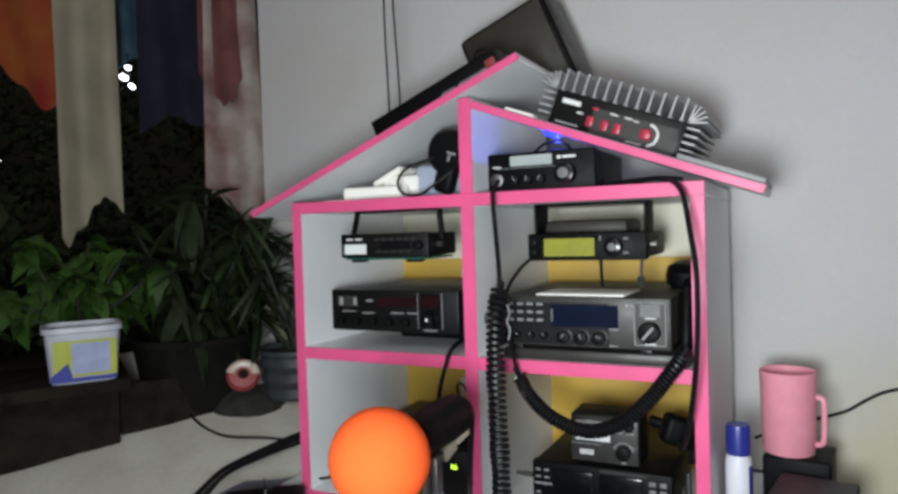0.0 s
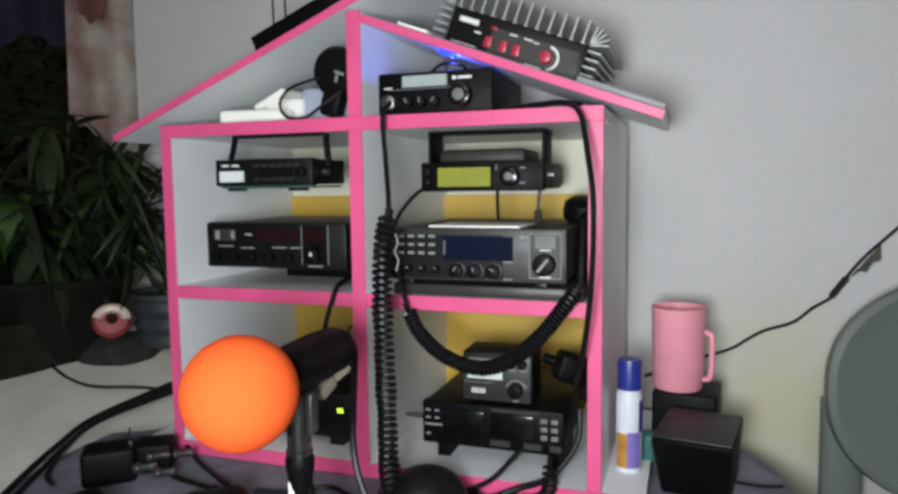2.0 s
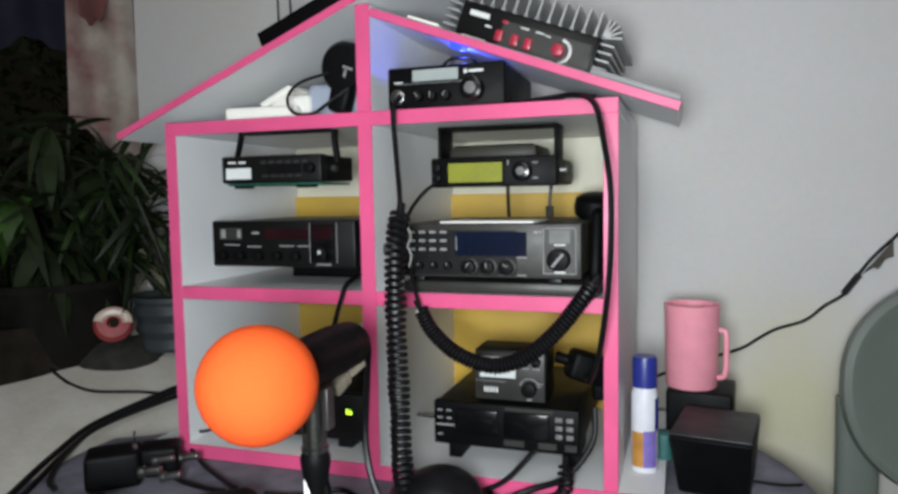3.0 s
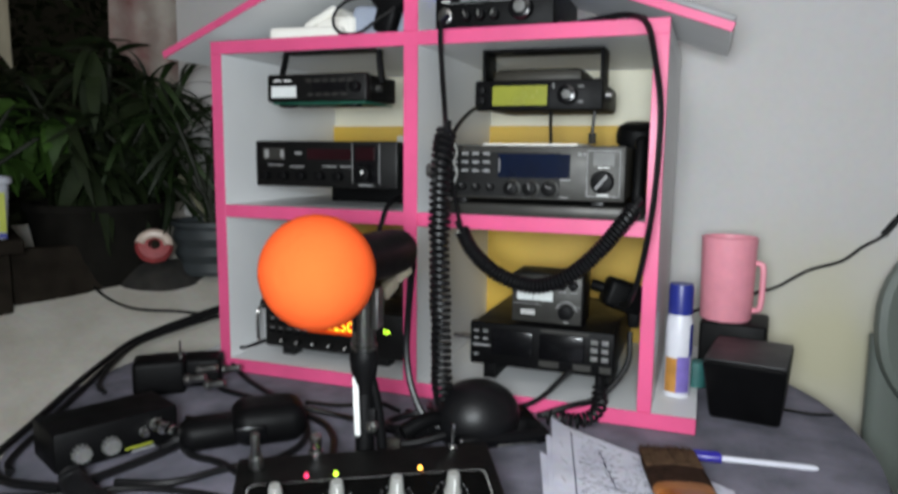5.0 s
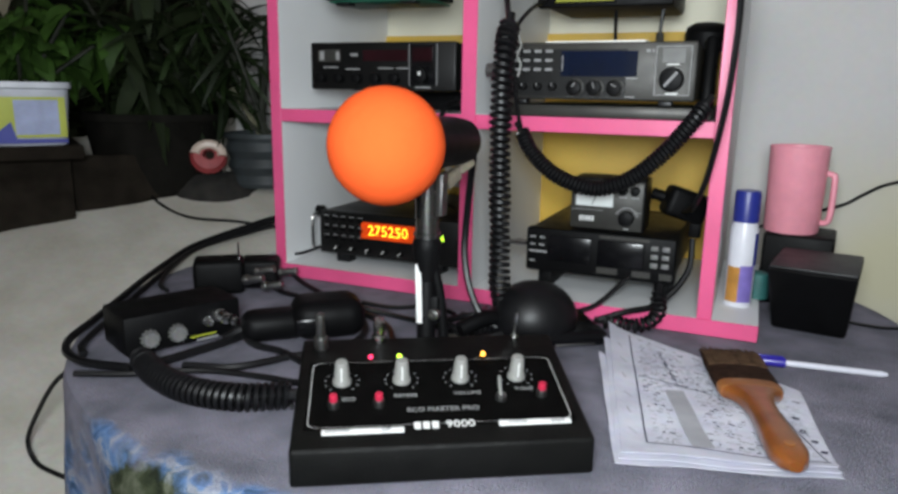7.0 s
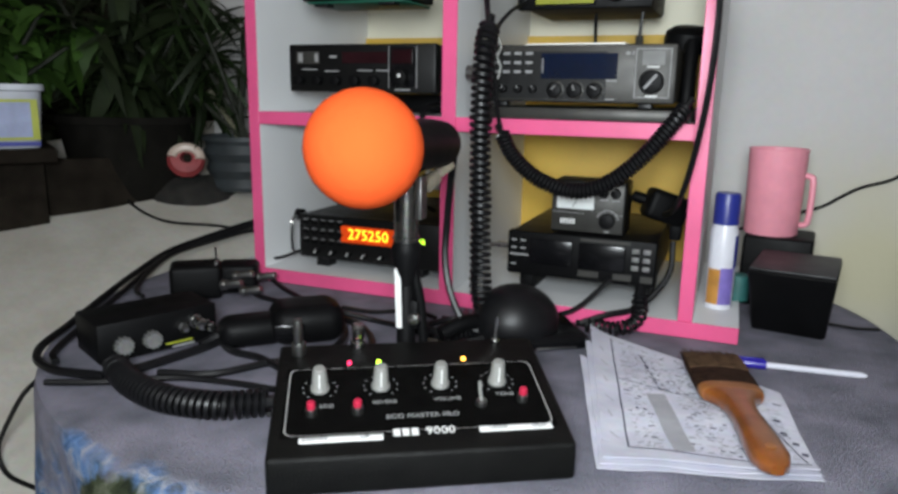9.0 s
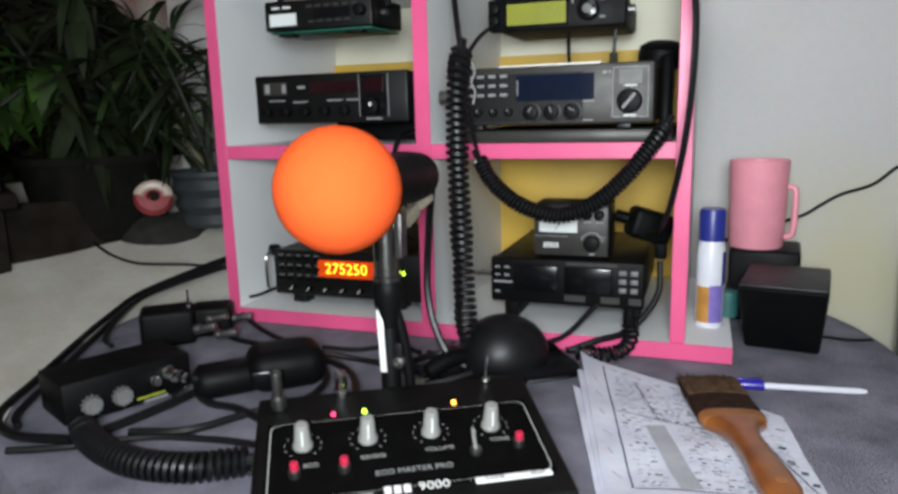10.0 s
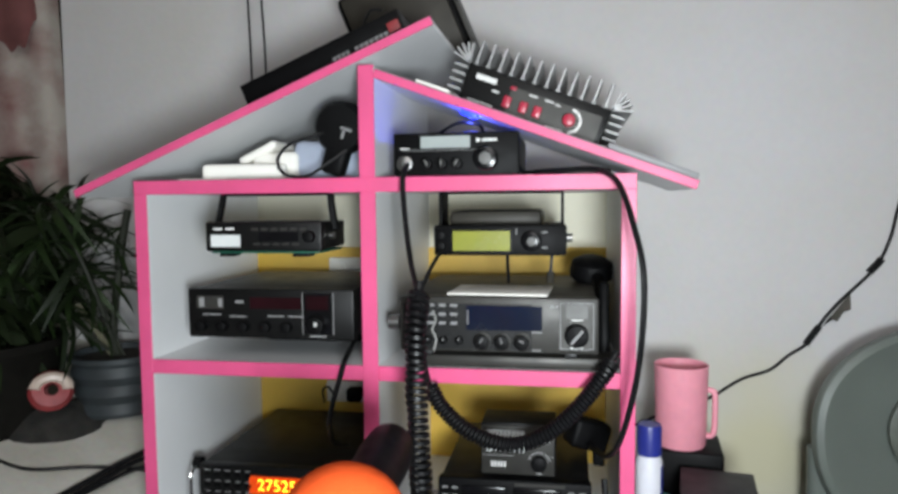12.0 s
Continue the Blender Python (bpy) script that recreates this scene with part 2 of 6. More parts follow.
def cloth_material():
    """Mottled grey towelling; a printed blue and green picture runs along its rim."""
    mat = material("table_cloth", (0.300, 0.286, 0.350), 0.97, vary=0.20, scale=19, bump=1.0, fine=600, tint=(0.155, 0.158, 0.190), spec=0.08)
    nt = mat.node_tree
    bsdf = nt.nodes["Principled BSDF"]
    base = bsdf.inputs["Base Color"].links[0].from_socket
    coord = nt.nodes.new("ShaderNodeTexCoord")

    def sums(a, b, times=1.0):
        node = nt.nodes.new("ShaderNodeMath")
        node.operation = "MULTIPLY_ADD"
        node.inputs[1].default_value = times
        nt.links.new(a, node.inputs[0])
        nt.links.new(b, node.inputs[2])
        return node.outputs["Value"]

    def noisy(scale, detail, twist=0.0):
        node = nt.nodes.new("ShaderNodeTexNoise")
        node.inputs["Scale"].default_value, node.inputs["Detail"].default_value = scale, detail
        node.inputs["Distortion"].default_value = twist
        nt.links.new(coord.outputs["Object"], node.inputs["Vector"])
        return node.outputs["Fac"]

    def ranged(value, a, b):
        node = nt.nodes.new("ShaderNodeMapRange")
        node.inputs["From Min"].default_value, node.inputs["From Max"].default_value = a, b
        nt.links.new(value, node.inputs["Value"])
        return node.outputs["Result"]

    def mixed(fac, a, b):
        node = nt.nodes.new("ShaderNodeMix")
        node.data_type = "RGBA"
        nt.links.new(fac, node.inputs["Factor"])
        nt.links.new(a, node.inputs["A"])
        nt.links.new(b, node.inputs["B"])
        return node.outputs["Result"]

    def distance(to):
        node = nt.nodes.new("ShaderNodeVectorMath")
        node.operation = "DISTANCE"
        node.inputs[1].default_value = to
        nt.links.new(coord.outputs["Object"], node.inputs[0])
        return node.outputs["Value"]

    def coloured(value, stops):
        node = nt.nodes.new("ShaderNodeValToRGB")
        e = node.color_ramp.elements
        (e[0].position, e[0].color), (e[1].position, e[1].color) = stops[0], stops[-1]
        for at, colour in stops[1:-1]:
            e.new(at).color = colour
        nt.links.new(value, node.inputs["Fac"])
        return node.outputs["Color"]

    split = nt.nodes.new("ShaderNodeSeparateXYZ")
    nt.links.new(coord.outputs["Object"], split.inputs[0])
    reach = sums(split.outputs["Y"], distance((0.0, 0.0, 0.0)), -0.55)
    rim = sums(noisy(34, 6), reach, 0.07)
    print_mask = ranged(rim, 0.720, 0.742)
    swirl = noisy(30, 8, 2.5)
    blues = coloured(swirl, [(0.30, (0.05, 0.08, 0.09, 1)), (0.42, (0.07, 0.13, 0.26, 1)), (0.50, (0.12, 0.21, 0.40, 1)), (0.55, (0.17, 0.25, 0.40, 1)), (0.62, (0.36, 0.38, 0.44, 1)), (0.70, (0.20, 0.23, 0.32, 1))])
    greens = coloured(swirl, [(0.32, (0.018, 0.022, 0.014, 1)), (0.50, (0.045, 0.055, 0.030, 1)), (0.66, (0.12, 0.13, 0.09, 1))])
    green_mask = ranged(sums(noisy(60, 4), distance((-0.095, -0.480, -0.060)), 0.05), 0.098, 0.086)
    picture = mixed(green_mask, blues, greens)
    nt.links.new(mixed(print_mask, base, picture), bsdf.inputs["Base Color"])
    return mat


TABLECLOTH = cloth_material()


# ---- mesh helpers ----
def slab(sx, sy, sz, r=0.0, at=(0, 0, 0), turn=(0, 0, 0), seg=2):
    """A box with rounded edges, centred at at."""
    bm = bmesh.new()
    bmesh.ops.create_cube(bm, size=1, matrix=Matrix.Diagonal((sx, sy, sz, 1)))
    if r:
        bmesh.ops.bevel(bm, geom=bm.edges[:], offset=r, segments=seg, profile=0.5, affect="EDGES", clamp_overlap=True)
    bmesh.ops.transform(bm, matrix=pose(*at, *turn), verts=bm.verts)
    return bm


def block(x0, x1, y0, y1, z0, z1, r=0.0, seg=2):
    return slab(x1 - x0, y1 - y0, z1 - z0, r, ((x0 + x1) / 2, (y0 + y1) / 2, (z0 + z1) / 2), seg=seg)


def turned(profile, n=24, at=(0, 0, 0), turn=(0, 0, 0)):
    """A body of revolution about z from (radius, height) pairs."""
    bm = bmesh.new()
    rings = []
    for r, z in profile:
        if r < 1e-5:
            rings.append([bm.verts.new((0, 0, z))])
        else:
            rings.append([bm.verts.new((r * math.cos(2 * math.pi * k / n), r * math.sin(2 * math.pi * k / n), z)) for k in range(n)])
    for a, b in zip(rings, rings[1:]):
        for k in range(n):
            quad = [a[k % len(a)], a[(k + 1) % len(a)], b[(k + 1) % len(b)], b[k % len(b)]]
            quad = list(dict.fromkeys(quad))
            if len(quad) > 2:
                bm.faces.new(quad)
    for ring in (rings[0], rings[-1]):
        if len(ring) > 2:
            bm.faces.new(ring)
    bmesh.ops.recalc_face_normals(bm, faces=bm.faces)
    bmesh.ops.transform(bm, matrix=pose(*at, *turn), verts=bm.verts)
    return bm


def rod(r, h, at=(0, 0, 0), turn=(0, 0, 0), edge=0.0, n=20, top=None):
    """A cylinder along z from 0 to h, with an eased upper edge."""
    top = r if top is None else top
    e = min(edge, h / 3, top / 2)
    rim = [(top, h)] if not e else [(top, h - e), (top - 0.3 * e, h - 0.3 * e), (top - e, h)]
    return turned([(0, 0), (r, 0), *rim, (0, h)], n, at, turn)


def glide(points, step=0.006):
    """A smooth line through the points, in even steps."""
    p = [Vector(q) for q in points]
    p = [2 * p[0] - p[1], *p, 2 * p[-1] - p[-2]]
    out = []
    for a, b, c, d in zip(p, p[1:], p[2:], p[3:]):
        n = max(2, int((c - b).length / step))
        for k in range(n):
            t = k / n
            out.append(0.5 * (2 * b + (c - a) * t + (2 * a - 5 * b + 4 * c - d) * t * t + (3 * b - a - 3 * c + d) * t ** 3))
    out.append(p[-2])
    return out


def frames_along(line):
    """Tangent and two normals at each point, turning as little as possible."""
    up = Vector((0.13, 0.2, 0.97))
    out = []
    for k, q in enumerate(line):
        t = (line[min(k + 1, len(line) - 1)] - line[max(k - 1, 0)]).normalized()
        side = t.cross(up)
        if side.length < 1e-3:
            side = t.cross(Vector((1, 0, 0)))
        side.normalize()
        up = side.cross(t).normalized()
        out.append((q, t, side, up))
    return out


def hose(points, r=0.0022, n=7, step=0.006, smooth=True):
    """A round cable through the points."""
    line = glide(points, step) if smooth else [Vector(p) for p in points]
    verts, faces = [], []
    for q, t, side, up in frames_along(line):
        verts += [q + r * (math.cos(2 * math.pi * k / n) * side + math.sin(2 * math.pi * k / n) * up) for k in range(n)]
    for a in range(len(line) - 1):
        faces += [(a * n + k, a * n + (k + 1) % n, (a + 1) * n + (k + 1) % n, (a + 1) * n + k) for k in range(n)]
    faces += [tuple(range(n))[::-1], tuple(range((len(line) - 1) * n, len(line) * n))]
    return raw(verts, faces)


def raw(verts, faces):
    bm = bmesh.new()
    vs = [bm.verts.new(v) for v in verts]
    for f in faces:
        bm.faces.new([vs[i] for i in f])
    return bm


def coil(points, radius=0.006, wire=0.0019, pitch=0.0045, wobble=0.0):
    """A coiled cord that winds about the line through the points."""
    line = glide(points, 0.003)
    cuts = [0.0]
    for a, b in zip(line, line[1:]):
        cuts.append(cuts[-1] + (b - a).length)
    around, done = [], frames_along(line)
    turns = cuts[-1] / pitch
    total, j = int(turns * 11), 0
    for k in range(total + 1):
        s = cuts[-1] * k / total
        while j < len(cuts) - 2 and cuts[j + 1] < s:
            j += 1
        f = (s - cuts[j]) / max(1e-9, cuts[j + 1] - cuts[j])
        q = done[j][0].lerp(done[j + 1][0], f)
        side, up = done[j][2].lerp(done[j + 1][2], f), done[j][3].lerp(done[j + 1][3], f)
        a = 2 * math.pi * turns * k / total
        r = radius * (1 + wobble * math.sin(0.13 * a) * math.sin(0.041 * a + 1))
        around.append(q + r * (math.cos(a) * side + math.sin(a) * up))
    return hose(around, wire, 5, smooth=False)


def merged(*parts):
    """Several bmeshes as one."""
    bm = bmesh.new()
    for p in parts:
        data = bpy.data.meshes.new("tmp")
        p.to_mesh(data)
        p.free()
        bm.from_mesh(data)
        bpy.data.meshes.remove(data)
    return bm


def as_mesh(name, bm, mat, sharp=38):
    data = bpy.data.meshes.new(name)
    bm.to_mesh(data)
    bm.free()
    data.materials.append(mat)
    data.polygons.foreach_set("use_smooth", [True] * len(data.polygons))
    data.set_sharp_from_angle(angle=radians(sharp))
    return data


TINY = {"lettering", "captions", "caption", "marks", "rule", "scale", "dial_marks", "panel_line", "button_row", "side_print", "label_print", "knob_ring", "knob_scale", "meter_needle", "display_bezel", "tuning_border", "emblem"}


def part(name, bm, mat, parent, label="", m=None):
    ob = new(name, as_mesh(name, bm, mat))
    ob.parent = parent
    if m is not None:
        ob.matrix_basis = m
    return tagged(ob, label, kind="stuff" if name in TINY else "")


def thing(name, label, category, m=None, group="", kind=""):
    """An empty at a thing's base, to carry its parts."""
    ob = new(name)
    ob.empty_display_size = 0.02
    if m is not None:
        ob.matrix_basis = m
    return tagged(ob, label, category, group, kind)


def single(name, bm, mat, label, category, m=None, group="", kind=""):
    ob = new(name, as_mesh(name, bm, mat))
    if m is not None:
        ob.matrix_basis = m
    return tagged(ob, label, category, group, kind)


def words(name, text, size, mat, parent, m, label=""):
    """Lettering in the built-in font, as a thin raised mesh in the plane of m, centred."""
    curve = bpy.data.curves.new(name, "FONT")
    curve.body, curve.size, curve.extrude, curve.align_x, curve.align_y = text, size, 0.00015, "CENTER", "CENTER"
    curve.resolution_u = 3
    tmp = new("tmp", curve)
    bpy.context.view_layer.update()
    data = bpy.data.meshes.new_from_object(tmp.evaluated_get(bpy.context.evaluated_depsgraph_get()))
    bpy.data.objects.remove(tmp)
    bpy.data.curves.remove(curve)
    data.materials.clear()
    data.materials.append(mat)
    data.name = name
    ob = new(name, data)
    ob.parent = parent
    ob.matrix_basis = m
    return tagged(ob, label)


def bars(spots, depth=0.0006):
    """Plain raised bars on a front face: (x, z, width, height) at y = 0, standing out to -y."""
    return merged(*[slab(w, depth, h, 0, (x, -depth / 2, z)) for x, z, w, h in spots])


FRONT = (90, 0, 0)


def knob(r, h, x, z, y=0.0, edge=0.0012, n=20):
    """A knob that stands out to -y from a front face."""
    return rod(r, h, (x, y, z), FRONT, edge, n)


# ---- setting: walls, floor, ceiling, sloping ledge, garden ground ----
single("wall_north", block(-0.376, 2.2, 0.37, 0.50, -0.75, 1.85, 0.004), WALLPAINT, "off-white plastered wall with faint mottled stains", "wall", kind="structure")
# the next three walls and the ceiling are unseen, added for bounced light
single("bounce_wall_east", block(2.2, 2.33, -2.4, 0.50, -0.75, 1.85), PLASTER, "plain off-white side wall, unseen, added to bounce light", "wall", kind="structure")
single("bounce_wall_south", block(-0.9, 2.33, -2.53, -2.4, -0.75, 1.85), PLASTER, "plain off-white rear wall, unseen, added to bounce light", "wall", kind="structure")
single("bounce_wall_west", block(-0.9, -0.78, -2.4, -1.0, -0.75, 1.85), PLASTER, "plain off-white unseen wall beside the garden opening, added to bounce light", "wall", kind="structure")
single("ceiling", block(-0.9, 2.33, -2.53, 0.50, 1.85, 1.95), PLASTER, "plain white ceiling, unseen, added to bounce light", "ceiling", kind="structure")
single("floor", block(-0.78, 2.2, -2.4, 0.37, -0.80, -0.75), FLOORTILE, "grey cement floor", "floor", kind="structure")
single("ground", block(-40, 40, -40, 40, -0.86, -0.81), GROUND, "dark garden ground at night", "ground", kind="structure")


def ledge_height(x, y):
    return -0.02 + 0.40 * (-0.64 * (x + 0.15) + 0.77 * (y + 0.05))


def build_ledge():
    """A whitewashed sloping ledge between the table and the garden, its far rim worn and rounded."""
    bm = bmesh.new()
    nu, nv = 60, 26
    grid = []
    for i in range(nu + 1):
        u = i / nu
        far = Vector((-1.05, -0.50)).lerp(Vector((-0.366, 0.528)), u)
        near = far + Vector((0.62, -0.41)) * (1.02 + 0.15 * u)
        row = []
        for j in range(nv + 1):
            q = far.lerp(near, j / nv)
            wob = noise.noise(Vector((q.x * 9, q.y * 9, 0)))
            x = q.x + (0.012 * wob if j < 3 else 0)
            y = q.y if x < -0.378 else min(q.y, 0.369)
            z = ledge_height(x, y) + 0.004 * noise.noise(Vector((x * 14, y * 14, 3)))
            z -= 0.014 * max(0.0, 1 - j / 1.5) ** 2
            row.append(bm.verts.new((x, y, z)))
        grid.append(row)
    for a, b in zip(grid, grid[1:]):
        for j in range(nv):
            bm.faces.new((a[j], a[j + 1], b[j + 1], b[j]))
    edge = [e for e in bm.edges if e.is_boundary]
    side = bmesh.ops.extrude_edge_only(bm, edges=edge)["geom"]
    for v in [g for g in side if isinstance(g, bmesh.types.BMVert)]:
        v.co.z = -0.75
    bmesh.ops.recalc_face_normals(bm, faces=bm.faces)
    return bm


single("ledge", build_ledge(), LEDGE, "whitewashed sloping ledge, stained, beside the table", "ledge", kind="structure")


def garden_bed():
    bm = bmesh.new()
    n = 40
    grid = []
    for i in range(n + 1):
        row = []
        for j in range(n + 1):
            far = Vector((-1.08, -0.54)).lerp(Vector((-0.35, 0.555)), i / n)
            q = far + Vector((-0.80, 0.53)) * (j / n) * 1.3
            row.append(bm.verts.new((q.x - 0.012, q.y + 0.01, -0.03 + 0.015 * noise.noise(Vector((q.x * 20, q.y * 20, 1))))))
        grid.append(row)
    for a, b in zip(grid, grid[1:]):
        for j in range(n):
            bm.faces.new((a[j], b[j], b[j + 1], a[j + 1]))
    side = bmesh.ops.extrude_edge_only(bm, edges=[e for e in bm.edges if e.is_boundary])["geom"]
    for v in [g for g in side if isinstance(g, bmesh.types.BMVert)]:
        v.co.z = -0.81
    bmesh.ops.recalc_face_normals(bm, faces=bm.faces)
    return bm


single("garden_bed", garden_bed(), SOIL, "raised bed of dark soil beyond the ledge", "soil", kind="structure")

# ---- round table and its cloth ----
TX, TY, TR = 0.317, 0.010, 0.457
table = thing("round_table", "round wooden table under a grey cloth", "table", pose(TX, TY, -0.75))
part("tabletop", rod(TR - 0.006, 0.028, (0, 0, 0.716), edge=0.006, n=64), TABLEWOOD, table)
for k in range(4):
    a = math.pi / 4 + k * math.pi / 2
    part("leg", rod(0.022, 0.716, (0.31 * math.cos(a), 0.31 * math.sin(a), 0), n=14, top=0.026), TABLEWOOD, table)


def draped_cloth():
    bm = bmesh.new()
    n, rings = 140, []
    radii = [0.0, 0.1, 0.2, 0.3, 0.38, 0.42, 0.44, TR - 0.004]
    for r in radii:
        ring = []
        for k in range(n):
            a = 2 * math.pi * k / n
            ring.append(bm.verts.new((r * math.cos(a), r * math.sin(a), -0.0005 + 0.0012 * noise.noise(Vector((r * math.cos(a) * 25, r * math.sin(a) * 25, 0))))))
        rings.append(ring)
    for drop in (0.003, 0.010, 0.03, 0.07, 0.12, 0.18, 0.24):
        ring = []
        for k in range(n):
            a = 2 * math.pi * k / n
            fold = 0.010 * math.sin(17 * a + 1.3 * math.sin(3 * a)) * min(1, drop / 0.10) + 0.004 * noise.noise(Vector((3 * math.cos(a), 3 * math.sin(a), drop * 9)))
            r = TR + min(0.006, drop) + 0.03 * drop + fold
            ring.append(bm.verts.new((r * math.cos(a), r * math.sin(a), -drop * (1 + 0.12 * math.sin(5 * a)))))
        rings.append(ring)
    for a, b in zip(rings[1:], rings[2:]):
        for k in range(n):
            bm.faces.new((a[k], b[k], b[(k + 1) % n], a[(k + 1) % n]))
    bm.verts.ensure_lookup_table()
    for v in rings[0][1:]:
        bm.verts.remove(v)
    for k in range(n):
        bm.faces.new((rings[0][0], rings[1][k], rings[1][(k + 1) % n]))
    bmesh.ops.recalc_face_normals(bm, faces=bm.faces)
    bmesh.ops.solidify(bm, geom=bm.faces[:], thickness=0.0025)
    return bm


single("table_cloth", draped_cloth(), TABLECLOTH, "grey towelling cloth with blue print draped over round table", "cloth", pose(TX, TY, 0.0))

# ---- house-shaped shelf ----
W, DEPTH = 0.56, 0.292
shelf = thing("house_shelf", "house-shaped open shelf, white boards with bright pink edges", "shelf")


def board(name, x0, x1, z0, z1, front=0.0, back=DEPTH, top=None):
    """A white board with a pink strip along its front edge."""
    ob = part(name, block(x0, x1, front + 0.0015, back, z0, z1, 0.0006, 1), LAMINATE, shelf)
    part("edge_strip", block(x0 - 0.0002, x1 + 0.0002, front - 0.0012, front + 0.0013, z0 - 0.0002, z1 + 0.0002, 0.0005, 1), PINK, ob, "bright pink edge strip")
    return ob


board("base_board", -0.04, 0.606, 0.001, 0.018, -0.002, 0.30)
board("side_panel", 0.0, 0.0148, 0.0182, 0.4148)
board("side_panel", 0.5452, 0.56, 0.0182, 0.4148)
board("middle_panel", 0.2695, 0.2865, 0.0182, 0.4148, -0.0015)
board("middle_shelf", 0.0150, 0.2693, 0.208, 0.224)
board("middle_shelf", 0.2867, 0.5450, 0.208, 0.224)
board("top_shelf", 0.0, 0.56, 0.415, 0.4305)
board("gable_panel", 0.2695, 0.2865, 0.4307, 0.550, -0.0015)


def roof_board(x0, z0, x1, z1, thick=0.0095, back=DEPTH + 0.005):
    """A sloping roof board whose upper face runs from (x0, z0) to (x1, z1)."""
    long = math.hypot(x1 - x0, z1 - z0)
    a = -math.degrees(math.atan2(z1 - z0, x1 - x0))
    m = pose(x0, 0, z0, 0, a, 0)
    ob = part("roof_board", block(0, long, 0.0015, back, -thick, -0.0006, 0.0006, 1), LAMINATE, shelf, m=m)
    part("edge_strip", block(-0.0002, long + 0.0002, -0.0012, 0.0013, -thick - 0.0002, -0.0004, 0.0005, 1), PINK, ob, "bright pink edge strip")
    part("top_sheet", block(0, long, 0.0015, back, -0.0005, 0.0006), ROOFTOP, ob, "grey upper face")
    return ob


roof_board(-0.078, 0.4215, 0.348, 0.598)
right_roof = roof_board(0.2885, 0.5460, 0.621, 0.4225, back=0.19)
part("loose_sheet", block(0.258, 0.353, 0.003, 0.186, 0.0010, 0.0068, 0.0012), ROOFTOP, right_roof, "grey offcut lying on the slope")

single("back_board", block(0.004, 0.556, DEPTH + 0.001, DEPTH + 0.007, 0.02, 0.414), CREAM, "cream painted board closing the back of the shelf", "board")
single("yellow_board", block(0.0152, 0.5448, DEPTH - 0.008, DEPTH - 0.001, 0.0185, 0.335, 0.001), YELLOW, "ochre yellow painted board at the back of shelf", "board")


def wall_socket(x, z, w):
    ob = thing("power_socket", "white plastic power socket on the yellow board", "socket", pose(x, DEPTH - 0.0085, z))
    part("plate", slab(w, 0.006, 0.032, 0.002, (0, -0.003, 0)), SOCKETWHITE, ob)
    for k in (-1, 1):
        part("outlet", rod(0.009, 0.003, (k * w * 0.24, -0.0055, 0), FRONT, 0.001), SOCKETWHITE, ob)
    return ob


s1 = wall_socket(0.168, 0.304, 0.07)
s2 = wall_socket(0.160, 0.114, 0.07)
part("plug", slab(0.022, 0.024, 0.02, 0.004, (0.014, -0.018, 0.0)), BLACK, s2, "black plug")

# ---- radios ----
def radio(name, label, x0, x1, z0, z1, y, depth, face, body, case_r=0.002, turn=0.0, group="radios on the shelf"):
    """A radio set: a case and a front panel; returns its base, with x from 0 to the width and z from 0 to the height."""
    ob = thing(name, label, "radio", pose(x0, y, z0, 0, 0, turn), group)
    w, h = x1 - x0, z1 - z0
    part("case", block(0.002, w - 0.002, 0.014, depth, 0.0015, h - 0.001, case_r), body, ob)
    part("front_panel", block(0, w, 0.0, 0.0145, 0, h, 0.0025), face, ob)
    return ob, w, h


# small radio hung from a bracket, upper left bay
ra, w, h = radio("mobile_radio", "small black mobile radio hung under shelf by bracket", 0.100, 0.233, 0.352, 0.384, -0.025, 0.085, METALBLACK, METALBLACK)
part("display", bars([(0.024, 0.0115, 0.034, 0.013)], 0.0012), LCDWHITE, ra, "small pale display")
part("bottom_plate", block(0.004, w - 0.004, 0.006, 0.08, -0.0025, -0.0002, 0.0008), GREENBOARD, ra, "green bottom edge")
part("foot", block(0.014, 0.032, 0.004, 0.02, -0.006, -0.0026, 0.001), RUBBER, ra)
part("foot", block(0.098, 0.118, 0.004, 0.02, -0.006, -0.0026, 0.001), RUBBER, ra)
part("lettering", bars([(0.015, 0.0245, 0.010, 0.0022), (0.029, 0.0245, 0.010, 0.0022)]), WHITEPRINT, ra)
part("button_row", bars([(0.058 + 0.011 * k, 0.024, 0.007, 0.003) for k in range(6)] + [(0.060 + 0.011 * k, 0.008, 0.007, 0.0025) for k in range(5)], 0.0012), GREYFACE, ra)
part("screen", bars([(0.085, 0.016, 0.045, 0.010)], 0.0008), GLOSSBLACK, ra)
part("knob", knob(0.006, 0.010, 0.121, 0.016), BLACK, ra)
for x, lean in ((-0.004, 0.006), (w + 0.004, -0.006)):
    part("bracket_arm", hose([(x + lean, 0.040, 0.0615), (x + lean * 0.9, 0.038, 0.052), (x, 0.034, h - 0.010)], 0.0042, 6), BLACK, ra)
part("bracket_top", block(0.004, w - 0.004, 0.030, 0.052, 0.0600, 0.0628, 0.0008), BLACK, ra)
part("side_screw", rod(0.004, 0.006, (w - 0.001, 0.03, 0.016), (0, 90, 0)), STEEL, ra)

